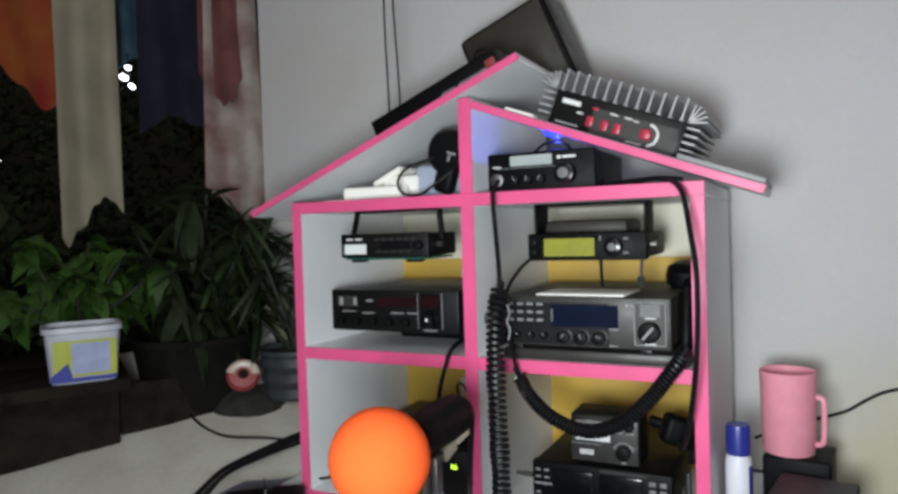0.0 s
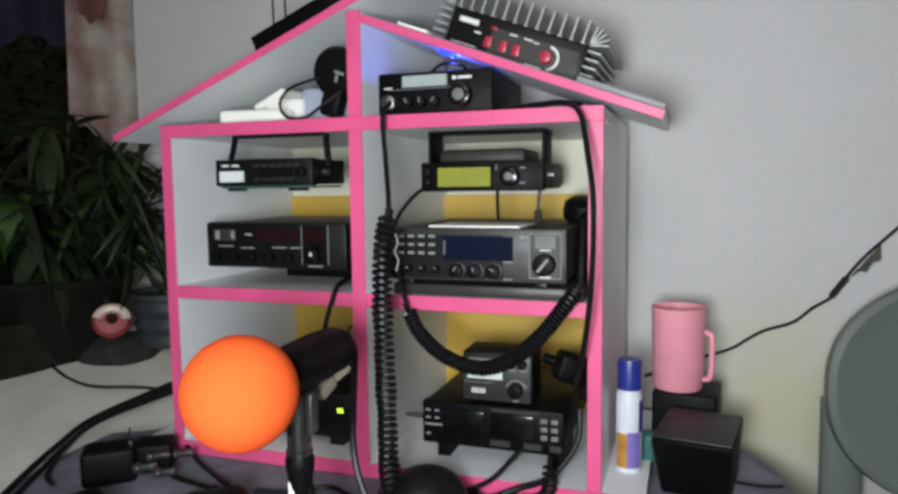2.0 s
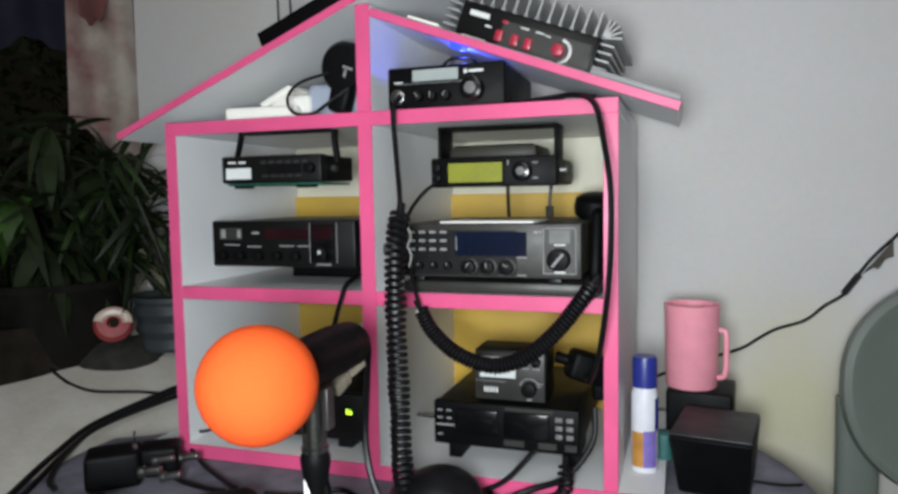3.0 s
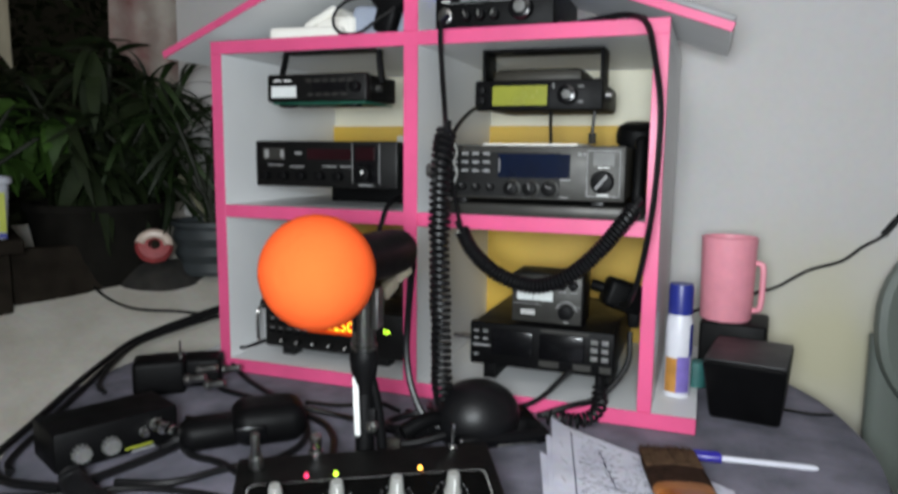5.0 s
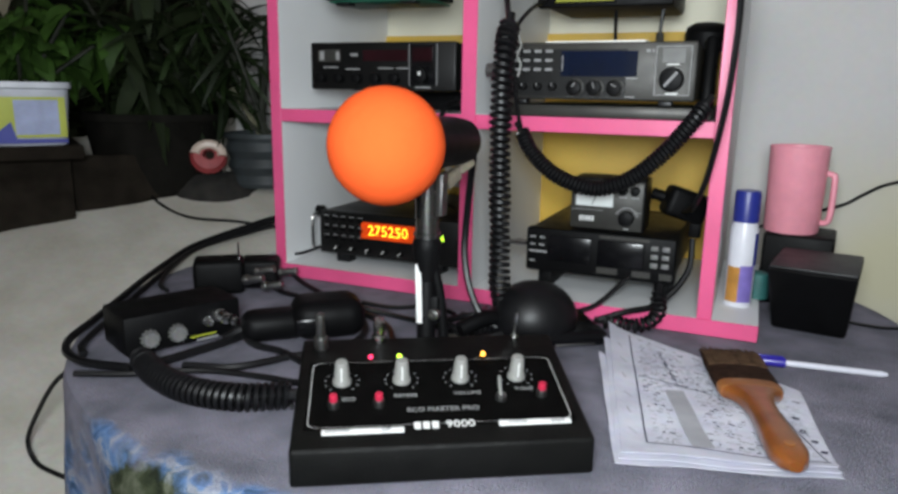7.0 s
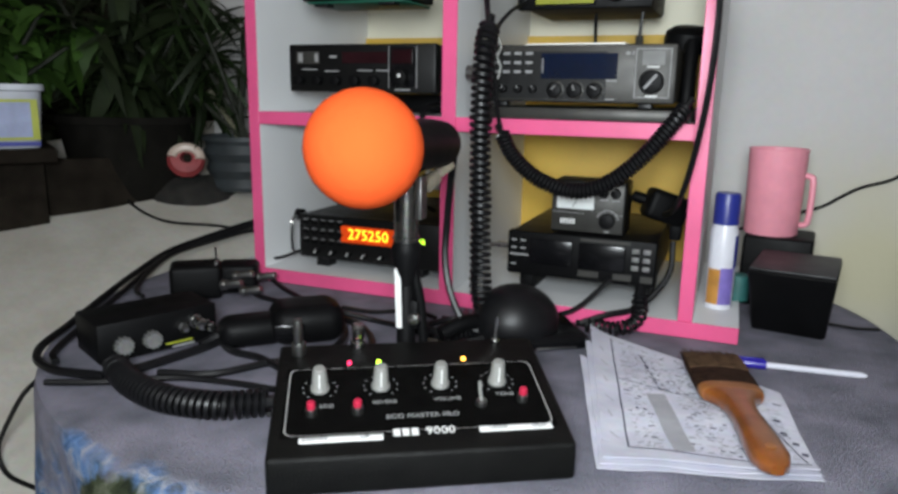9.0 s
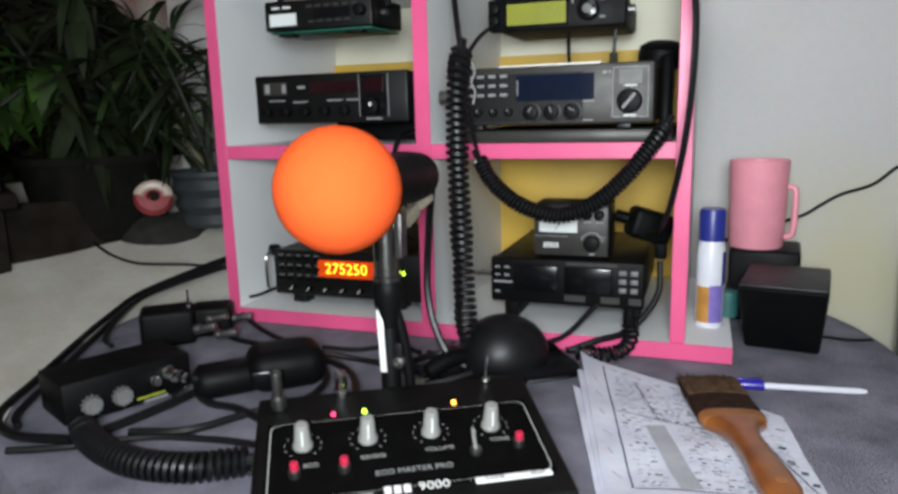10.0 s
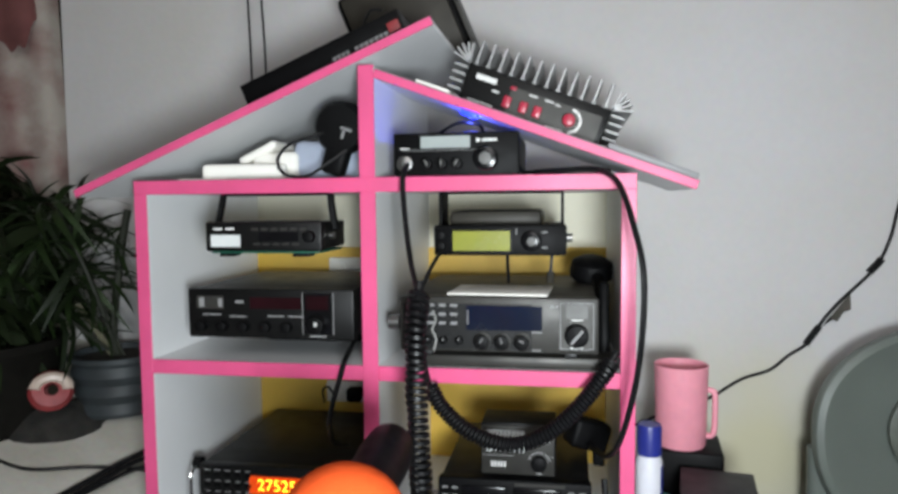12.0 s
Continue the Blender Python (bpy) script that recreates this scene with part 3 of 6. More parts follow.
# wider radio with a yellow-green display, upper right bay
rb, w, h = radio("mobile_radio", "black mobile radio with yellow-green display, hung by bracket", 0.342, 0.490, 0.343, 0.377, 0.040, 0.14, BLACK, BRONZE, 0.006)
part("display", bars([(0.054, 0.0165, 0.064, 0.022)], 0.0014), LCDYELLOW, rb, "large yellow-green display")
part("display_bezel", merged(*[slab(a, 0.001, b, 0, (x, -0.0005, z)) for x, z, a, b in ((0.054, 0.029, 0.070, 0.002), (0.054, 0.004, 0.070, 0.002), (0.0205, 0.0165, 0.002, 0.026), (0.0875, 0.0165, 0.002, 0.026))]), GLOSSBLACK, rb)
part("main_knob", knob(0.011, 0.013, 0.110, 0.0165, edge=0.002), GLOSSBLACK, rb)
part("knob_cap", knob(0.005, 0.002, 0.110, 0.0165, -0.0131), CAPGREY, rb)
part("side_knob", knob(0.005, 0.007, 0.009, 0.023), BLACK, rb)
part("side_knob", knob(0.005, 0.007, 0.009, 0.011), BLACK, rb)
part("marks", bars([(0.093, 0.027, 0.0015, 0.006), (0.124, 0.026, 0.006, 0.0015), (0.124, 0.009, 0.006, 0.0015)]), GREYPRINT, rb)
part("heat_cover", slab(0.108, 0.09, 0.020, 0.007, (0.066, 0.075, h + 0.006)), BRONZE, rb, "grey-brown ribbed upper cover")
for x in (0.004, 0.143):
    part("bracket_arm", block(x - 0.0016, x + 0.0016, 0.020, 0.068, 0.010, 0.0705, 0.0008), BLACK, rb)
part("bracket_top", block(0.0025, 0.1446, 0.020, 0.068, 0.0690, 0.0718, 0.0008), BLACK, rb)
part("side_screw", rod(0.005, 0.007, (w - 0.001, 0.033, 0.018), (0, 90, 0)), STEEL, rb)

# long radio, middle left bay
rl, w, h = radio("base_radio", "flat black radio with dark red display on shelf", 0.056, 0.256, 0.2495, 0.3065, 0.010, 0.21, METALBLACK, METALBLACK, 0.0015)
part("meter", bars([(0.028, 0.041, 0.033, 0.015)], 0.001), GREYFACE, rl, "grey meter window")
part("meter_needle", bars([(0.018, 0.041, 0.006, 0.011), (0.041, 0.041, 0.005, 0.010)], 0.0016), GREYPRINT, rl)
part("display", bars([(0.108, 0.041, 0.062, 0.013)], 0.001), SMOKERED, rl, "smoked red display")
part("channel_panel", bars([(0.158, 0.030, 0.034, 0.046)], 0.0012), GLOSSBLACK, rl)
part("channel_window", bars([(0.158, 0.042, 0.026, 0.015)], 0.0018), SMOKERED, rl)
part("channel_knob", knob(0.010, 0.014, 0.158, 0.018), BLACK, rl)
part("knob_mark", bars([(0.160, 0.020, 0.0032, 0.004)], 0.0150), WHITEPRINT, rl)
for k in range(5):
    part("knob", knob(0.0062, 0.010, 0.018 + 0.026 * k, 0.014), BLACK, rl)
part("lettering", bars([(0.030, 0.027, 0.022, 0.0015), (0.062, 0.025, 0.020, 0.0015), (0.108, 0.026, 0.020, 0.0015), (0.132, 0.026, 0.018, 0.0015), (0.158, 0.004, 0.020, 0.002), (0.064, 0.042, 0.010, 0.003)]), GREYPRINT, rl)
part("panel_line", bars([(0.1405, 0.030, 0.0008, 0.048), (0.1765, 0.030, 0.0008, 0.048)], 0.0014), GREYPRINT, rl)
part("bottom_bracket", block(0.045, 0.180, 0.115, 0.185, -0.0255, -0.0005, 0.002), BLACK, rl, "black mounting bracket")
part("side_knob", rod(0.005, 0.006, (0.0005, 0.03, 0.020), (0, -90, 0)), BLACK, rl)

# large grey-faced radio, middle right bay
rr, w, h = radio("base_radio", "large grey-faced radio with blue display and many knobs", 0.312, 0.523, 0.2435, 0.3025, -0.004, 0.23, GREYFACE, BRONZE, 0.0015)
part("face_inset", bars([(0.073, 0.0275, 0.138, 0.049)], 0.0007), METALBLACK, rr)
part("display", bars([(0.113, 0.037, 0.080, 0.026)], 0.0014), LCDBLUE, rr, "dark blue display")
# pale bar paints the reflection at the display's left edge
part("display_glint", bars([(0.0745, 0.0375, 0.0011, 0.015)], 0.0020), GREYPRINT, rr)
for i in range(4):
    for j in range(3):
        part("key", bars([(0.022 + 0.0125 * i, 0.050 - 0.0095 * j, 0.0075, 0.0028)], 0.0022), GREYPRINT, rr)
for k in range(4):
    part("toggle", knob(0.004, 0.010, 0.016 + 0.0165 * k, 0.013), BLACK, rr)
    part("toggle_mark", bars([(0.016 + 0.0165 * k, 0.015, 0.0009, 0.0028)], 0.0108), GREYPRINT, rr)
part("lettering", bars([(0.013 + 0.0165 * k, 0.0225, 0.012, 0.0012) for k in range(5)] + [(0.084 + 0.021 * k, 0.0225, 0.012, 0.0013) for k in range(4)] + [(0.084 + 0.021 * k, 0.0035, 0.010, 0.0013) for k in range(4)] + [(0.163, 0.050, 0.004, 0.003), (0.168, 0.050, 0.002, 0.003)]), GREYPRINT, rr)
for k in range(3):
    ob = part("knob", knob(0.0078, 0.013, 0.090 + 0.021 * k, 0.0125), BLACK, rr)
    part("pointer", slab(0.0010, 0.001, 0.0060, 0, (0.090 + 0.021 * k, -0.0134, 0.0150), (0, 35 - 50 * k, 0)), GREYPRINT, ob)
    part("skirt", knob(0.0092, 0.004, 0.090 + 0.021 * k, 0.0125), GREYFACE, ob, "dull grey knob skirt")
part("tuning_panel", bars([(0.1885, 0.030, 0.036, 0.050)], 0.0016), GREYFACE, rr)
part("tuning_border", merged(*[slab(a, 0.001, b, 0, (x, -0.002, z)) for x, z, a, b in ((0.1885, 0.054, 0.034, 0.0009), (0.1885, 0.006, 0.034, 0.0009), (0.1715, 0.030, 0.0009, 0.048), (0.2055, 0.030, 0.0009, 0.048))]), GREYPRINT, rr)
part("speaker_window", bars([(0.1885, 0.045, 0.022, 0.014)], 0.0024), CAPGREY, rr)
ob = part("tuning_knob", knob(0.0118, 0.017, 0.1885, 0.0215, edge=0.002, n=28), BLACK, rr)
part("pointer", slab(0.0026, 0.0012, 0.018, 0, (0.1885, -0.0174, 0.0215), (0, 40, 0)), GREYPRINT, ob)
part("caption", bars([(0.1885, 0.0075, 0.012, 0.0018), (0.1885, 0.0365, 0.012, 0.0012)], 0.0024), WHITEPRINT, rr)
part("mic_jack", rod(0.008, 0.012, (-0.001, 0.006, 0.030), (0, -90, 0)), STEEL, rr)
for x in (0.020, 0.175):
    part("foot", block(x, x + 0.014, 0.005, 0.02, -0.0055, -0.0002, 0.001), RUBBER, rr)
single("metal_tray", block(0.318, 0.540, 0.006, 0.24, 0.2242, 0.2375, 0.003), GREYFACE, "dull grey metal tray under the large radio", "tray")
single("card", slab(0.108, 0.075, 0.0022, 0.0004, (0.418, 0.045, 0.3037), (0, 0, -3)), WHITEBOX, "white card lying on top of radio", "card")

# radio with the orange figures, lower left bay
rc, w, h = radio("base_radio", "black radio with glowing orange figures on base board", 0.050, 0.2645, 0.031, 0.090, 0.030, 0.23, METALBLACK, METALBLACK, 0.0015)
part("display", bars([(0.106, 0.037, 0.080, 0.022)], 0.0010), ORANGEGLASS, rc, "lit orange display")
words("figures", "275250", 0.0195, DIGITS, rc, pose(0.106, -0.0014, 0.037, *FRONT) @ Matrix.Diagonal((1.02, 1.0, 1, 1)), "glowing yellow figures")
words("channel_figures", "16", 0.0100, GREENLIT, rc, pose(0.182, -0.0014, 0.037, *FRONT), "glowing green figures")
part("button_row", bars([(0.012 + 0.013 * k, 0.048 - 0.013 * j, 0.008, 0.0035) for k in range(5) for j in range(3)], 0.0016), BLACK, rc)
part("lettering", bars([(0.012 + 0.013 * k, 0.0525 - 0.013 * j, 0.007, 0.001) for k in range(5) for j in range(3)]), GREYPRINT, rc)
for k in range(6):
    part("slider_knob", knob(0.0035, 0.008, 0.030 + 0.024 * k, 0.010), BLACK, rc)
    part("slider_mark", slab(0.001, 0.001, 0.006, 0, (0.030 + 0.024 * k, -0.0084, 0.011), (0, 40, 0)), WHITEPRINT, rc)
part("front_handle", hose([(-0.004, 0.002, 0.006), (-0.004, -0.010, 0.010), (-0.004, -0.010, 0.050), (-0.004, 0.002, 0.054)], 0.0022), CHROME, rc, "chrome handle")
part("side_knob", rod(0.0075, 0.010, (-0.002, 0.014, 0.055), (0, -90, 0), 0.001), BLACK, rc)
for x in (0.02, 0.16):
    part("foot", block(x, x + 0.02, 0.01, 0.03, -0.0128, -0.0002, 0.001), RUBBER, rc)
    part("foot", block(x, x + 0.02, 0.18, 0.20, -0.0128, -0.0002, 0.001), RUBBER, rc)

# radio with two dark windows, lower right bay
rd, w, h = radio("mobile_radio", "black radio with two dark windows and side buttons", 0.348, 0.517, 0.045, 0.096, 0.017, 0.20, BLACK, METALBLACK, 0.002)
for x, wide in ((0.052, 0.050), (0.110, 0.052)):
    part("display", slab(wide, 0.004, 0.030, 0.004, (x, -0.0005, 0.029)), GLOSSBLACK, rd, "unlit dark window")
part("top_strip", bars([(0.113, 0.0475, 0.055, 0.0035)], 0.0008), GREYFACE, rd)
for i in range(2):
    for j in range(3):
        part("button", slab(0.008, 0.004, 0.0055, 0.001, (0.147 + 0.012 * i, -0.0012, 0.040 - 0.0095 * j)), TOOTHGREY, rd)
part("lettering", bars([(0.008, 0.0405, 0.006, 0.002), (0.019, 0.0405, 0.006, 0.002), (0.008, 0.0315, 0.006, 0.002), (0.019, 0.0315, 0.006, 0.002), (0.0145, 0.0235, 0.022, 0.0022), (0.008, 0.012, 0.006, 0.002)]), GREYPRINT, rd)
for x, wide in ((0.096, 0.023), (0.134, 0.020), (0.160, 0.013)):
    part("keypad", bars([(x, 0.009, wide, 0.007)], 0.002), GREYFACE, rd)
part("side_jack", rod(0.003, 0.022, (-0.001, 0.008, 0.030), (0, -90, 0)), CHROME, rd)
for x in (0.008, 0.145):
    part("bracket", block(x, x + 0.016, 0.03, 0.12, -0.0268, -0.0002, 0.001), BLACK, rd)

# meter on top of it
meter = thing("signal_meter", "small dark grey meter with white dial on radio", "meter", pose(0.395, 0.028, 0.0962), "radios on the shelf")
part("case", block(0, 0.083, 0.004, 0.055, 0.001, 0.060, 0.002), METALBLACK, meter)
part("front_panel", block(0.001, 0.082, 0.0, 0.0045, 0.003, 0.058, 0.001), GREYFACE, meter)
dial = part("dial", bars([(0.028, 0.041, 0.042, 0.024)], 0.0010), LCDWHITE, meter, "white dial")
part("needle", slab(0.0008, 0.0006, 0.020, 0, (0.030, -0.0014, 0.040), (0, 28, 0)), DARKPRINT, dial)
part("scale", bars([(0.012 + 0.0046 * k, 0.0475 + 0.0003 * k * (7 - k), 0.0008, 0.003) for k in range(8)], 0.0013), DARKPRINT, dial)
part("lettering", bars([(0.013, 0.0145, 0.0022, 0.006), (0.0165, 0.0145, 0.0022, 0.006), (0.020, 0.0145, 0.0022, 0.006), (0.0235, 0.0145, 0.0022, 0.006), (0.027, 0.0145, 0.0022, 0.006)]), WHITEPRINT, meter)
part("rule", bars([(0.020, 0.0245, 0.036, 0.0007), (0.077, 0.0245, 0.008, 0.0007)]), GREYPRINT, meter)
for x, z, r in ((0.060, 0.049, 0.005), (0.073, 0.049, 0.005), (0.065, 0.018, 0.0085)):
    part("knob", knob(r, 0.009, x, z), BLACK, meter)
part("knob_ring", bars([(0.065 + 0.0115 * math.cos(a), 0.018 + 0.0115 * math.sin(a), 0.003, 0.0012) for a in [0.25 * k for k in range(1, 12)]]), GREYPRINT, meter)
part("captions", bars([(0.060, 0.041, 0.008, 0.0016), (0.073, 0.041, 0.008, 0.0016), (0.065, 0.0055, 0.006, 0.0018)]), GREYPRINT, meter)

# radio under the roof, right gable
rg, w, h = radio("mobile_radio", "black radio with pale display under the roof", 0.306, 0.441, 0.4312, 0.4770, 0.002, 0.15, BLACK, METALBLACK, 0.002)
part("display", bars([(0.057, 0.0355, 0.053, 0.0125)], 0.0012), LCDGREY, rg, "pale grey display")
part("mic_socket", merged(knob(0.0085, 0.005, 0.013, 0.013), knob(0.0055, 0.0065, 0.013, 0.013)), STEEL, rg)
for k in range(3):
    part("knob", knob(0.0058, 0.011, 0.038 + 0.016 * k, 0.0125), BLACK, rg)
    part("knob_mark", slab(0.0012, 0.001, 0.006, 0, (0.038 + 0.016 * k, -0.0113, 0.0135), (0, -30 + 30 * k, 0)), KNOBGREY, rg)
part("main_knob", knob(0.0125, 0.015, 0.101, 0.017, edge=0.002, n=28), GLOSSBLACK, rg)
part("knob_cap", knob(0.0065, 0.0012, 0.101, 0.017, -0.0151), CAPGREY, rg)
part("lettering", bars([(0.092, 0.037, 0.004, 0.004), (0.104, 0.037, 0.016, 0.0028), (0.013, 0.029, 0.010, 0.0015)]), WHITEPRINT, rg)
part("panel_line", bars([(0.057, 0.027, 0.09, 0.0006)]), GREYPRINT, rg)
part("side_wire", hose([(0.119, 0.05, 0.030), (0.131, 0.045, 0.014), (0.137, 0.03, 0.004), (0.160, 0.02, 0.0035)], 0.002), RUBBER, rg)

single("looped_cord", hose([(0.338, 0.075, 0.4786), (0.352, 0.055, 0.4840), (0.372, 0.040, 0.4905), (0.394, 0.042, 0.4880), (0.398, 0.060, 0.4786)], 0.0019), RUBBER, "thin black cord looped on top of a radio", "cable")
led = thing("blue_light", "small bright blue light stuck under roof", "light", pose(0.388, 0.010, 0.4968, 0, 20.4, 0))
part("lens", slab(0.019, 0.010, 0.0065, 0.0020), BLUELED, led)

# ---- amplifier with cooling fins on the roof ----
amp = thing("amplifier", "black amplifier with silver cooling fins lying on roof", "amplifier", pose(0.3685, 0.048, 0.5166, 0, 20.4, 0))
part("chassis", block(0.0, 0.164, 0.004, 0.165, 0.0008, 0.043, 0.001), METALBLACK, amp)
part("front_panel", block(0.002, 0.162, 0.0, 0.0045, 0.001, 0.042, 0.0008), METALBLACK, amp)
part("label_plate", bars([(0.106, 0.018, 0.104, 0.031)], 0.0005), GREYFACE, amp)
for k in range(12):
    x = 0.007 + 0.0136 * k
    part("fin", merged(block(x - 0.0014, x + 0.0014, 0.001, 0.168, 0.0445, 0.0690, 0.0006, 1), block(x - 0.0027, x + 0.0027, 0.001, 0.168, 0.0440, 0.0465, 0.0006, 1), block(x - 0.0021, x + 0.0021, 0.001, 0.168, 0.0680, 0.0706, 0.0007, 1)), ALU, amp)
for k in range(5):
    z = 0.003 + 0.0085 * k
    for side, x in ((-1, -0.001), (1, 0.165)):
        part("fin", block(min(x, x + side * 0.016), max(x, x + side * 0.016), 0.001, 0.168, z, z + 0.0030, 0.0008, 1), ALU, amp)
for side, x in ((-1, -0.001), (1, 0.165)):
    for a in (14, 32, 50, 68, 84):
        cx, cz = x + side * 0.0105 * math.cos(radians(a)), 0.0445 + 0.0105 * math.sin(radians(a))
        part("fin", slab(0.0028, 0.167, 0.0230, 0.0008, (cx, 0.0845, cz), (0, side * (90 - a), 0), 1), ALU, amp)
part("top_rib", block(-0.001, 0.165, 0.0035, 0.166, 0.0428, 0.0445, 0.0005, 1), METALBLACK, amp)
for x in (0.054, 0.073, 0.089):
    part("rocker", slab(0.0090, 0.006, 0.0125, 0.0015, (x, -0.002, 0.0155)), RED, amp, "red rocker switch")
part("indicator", slab(0.007, 0.003, 0.004, 0.001, (0.056, -0.001, 0.032)), RED, amp)
part("knob", knob(0.0070, 0.012, 0.125, 0.018, edge=0.002), RED, amp, "red knob")
part("knob_scale", bars([(0.125 + 0.0125 * math.cos(a), 0.018 + 0.0125 * math.sin(a), 0.003, 0.003) for a in [-1.2 + 0.24 * k for k in range(12)]], 0.0008), WHITEPRINT, amp)
part("lettering", bars([(0.024, 0.0325, 0.024, 0.006), (0.038, 0.0225, 0.008, 0.002), (0.025, 0.006, 0.03, 0.0013), (0.080, 0.031, 0.010, 0.0016), (0.098, 0.031, 0.010, 0.0016), (0.112, 0.005, 0.02, 0.0013), (0.108, 0.030, 0.006, 0.0015)]), WHITEPRINT, amp)
part("power_lead", hose([(0.150, 0.166, 0.02), (0.172, 0.16, 0.012), (0.182, 0.10, 0.004), (0.178, 0.03, 0.0035)], 0.002), RUBBER, amp)
single("folded_paper", slab(0.038, 0.02, 0.003, 0.0006, (0.350, 0.010, 0.5258), (0, 20.4, 0)), WHITEBOX, "strip of white folded paper on roof board", "paper")

# ---- long flat radio and a loudspeaker on the other slope ----
SLOPE = -math.degrees(math.atan2(0.598 - 0.4215, 0.348 + 0.078))
flat = thing("flat_radio", "long flat black radio lying on the roof slope", "radio", pose(0.128, 0.034, 0.5084, 0, SLOPE, 0), "radios on the shelf")
part("case", block(0.0, 0.205, 0.004, 0.145, 0.0008, 0.034, 0.002), METALBLACK, flat)
part("front_panel", block(0.001, 0.204, 0.0, 0.0045, 0.001, 0.033, 0.001), BLACK, flat)
part("lettering", bars([(0.118 + 0.0055 * k, 0.0115, 0.004, 0.006) for k in range(4)] + [(0.146 + 0.0062 * k, 0.0115, 0.0045, 0.006) for k in range(7)]), GREYPRINT, flat)
part("switch", slab(0.014, 0.004, 0.012, 0.001, (0.194, -0.001, 0.016)), POTRED, flat)
part("carry_loop", hose([(0.150, 0.06, 0.033), (0.155, 0.055, 0.052), (0.170, 0.05, 0.062), (0.182, 0.05, 0.055)], 0.0018), RUBBER, flat)
spk = thing("loudspeaker", "black box loudspeaker standing tilted on the roof ridge", "loudspeaker", pose(0.298, 0.245, 0.5785, 0, SLOPE, 0))
part("cabinet", slab(0.150, 0.088, 0.140, 0.010, (0.0, 0.0, 0.0705)), BLACK, spk)
part("grille", slab(0.134, 0.004, 0.124, 0.006, (0.0, -0.045, 0.0705)), BRONZE, spk, "dull brown speaker cloth")
part("side_plate", slab(0.006, 0.092, 0.140, 0.001, (0.0775, 0, 0.0705)), GREYFACE, spk, "grey side plate")
part("knob_cluster", merged(rod(0.018, 0.02, (-0.07, -0.02, 0.07), (0, -90, 0), 0.004), rod(0.014, 0.018, (-0.07, -0.02, 0.035), (0, -90, 0), 0.004)), BLACK, spk)
for n, (x, z0) in enumerate(((0.078, 0.482), (0.098, 0.49))):
    single("hanging_wire", hose([(x + 0.003 - 0.02 * n, 0.15, 1.0), (x - 0.004 - 0.004 * n, 0.15, 0.75), (x - 0.001, 0.15, 0.6), (x, 0.15, z0 + 0.015)], 0.0016, 6, 0.02), RUBBER, "thin black wire hanging down to the roof", "cable", group="wires above the roof")

# ---- things under the left slope ----
single("white_box", merged(slab(0.100, 0.09, 0.019, 0.005, (0.112, 0.080, 0.4404), (0, 0, 6), 3), slab(0.060, 0.07, 0.033, 0.007, (0.150, 0.092, 0.4480), (0, 0, -8), 3), slab(0.052, 0.055, 0.010, 0.004, (0.126, 0.085, 0.4640), (0, -24, -4), 3)), WHITEBOX, "crumpled white card boxes under the roof", "box")
single("paper_scrap", slab(0.055, 0.040, 0.0022, 0.0008, (0.066, 0.045, 0.4322), (0, 0, 14)), WHITEBOX, "flat white paper scrap on the top shelf", "paper")
single("plastic_pouch", slab(0.090, 0.05, 0.044, 0.010, (0.212, 0.085, 0.4530), (0, 4, 0), 3), PLASTICBAG, "pale blue plastic pouch leaning under the roof", "pouch")
hm = thing("hand_microphone", "black hand microphone hooked beneath the roof slope", "microphone", pose(0.240, 0.046, 0.4890, 6, 20, 0))
part("body", turned([(0, 0), (0.020, 0.0), (0.027, 0.003), (0.0305, 0.009), (0.0305, 0.019), (0.026, 0.026), (0, 0.028)], 32, turn=FRONT), BLACK, hm)
part("grip", slab(0.028, 0.022, 0.044, 0.007, (0.004, -0.014, -0.032), seg=3), BLACK, hm)
part("lettering", bars([(0.010, 0.002, 0.013, 0.003), (0.008, -0.005, 0.003, 0.009)]), GREYPRINT, hm, m=pose(0, -0.0284, 0))
single("looped_cord", hose([(0.248, 0.022, 0.462), (0.225, 0.012, 0.445), (0.205, 0.010, 0.4335), (0.178, 0.012, 0.436), (0.170, 0.012, 0.452), (0.186, 0.012, 0.470), (0.222, 0.022, 0.482)], 0.0019), RUBBER, "thin black cord looped under the roof slope", "cable")


# ---- effects console on the table ----
console = thing("effects_console", "black sloping effects console with four grey knobs on cloth", "console", pose(0.335, -0.432, 0.0012, 0, 0, 30.5))
CW, CD, CF, CB = 0.200, 0.127, 0.026, 0.0545


def console_case():
    bm = bmesh.new()
    outline = [(0, 0), (CD, 0), (CD, CB), (0, CF)]
    left = [bm.verts.new((0, y, z)) for y, z in outline]
    right = [bm.verts.new((CW, y, z)) for y, z in outline]
    bm.faces.new(left[::-1])
    bm.faces.new(right)
    for k in range(4):
        bm.faces.new((left[k], left[(k + 1) % 4], right[(k + 1) % 4], right[k]))
    bmesh.ops.recalc_face_normals(bm, faces=bm.faces)
    bmesh.ops.bevel(bm, geom=bm.edges[:], offset=0.0028, segments=3, profile=0.5, affect="EDGES")
    return bm


part("case", console_case(), CONSOLEBLACK, console)
SLANT = math.degrees(math.atan2(CB - CF, CD))
TOPLEN = math.hypot(CB - CF, CD)


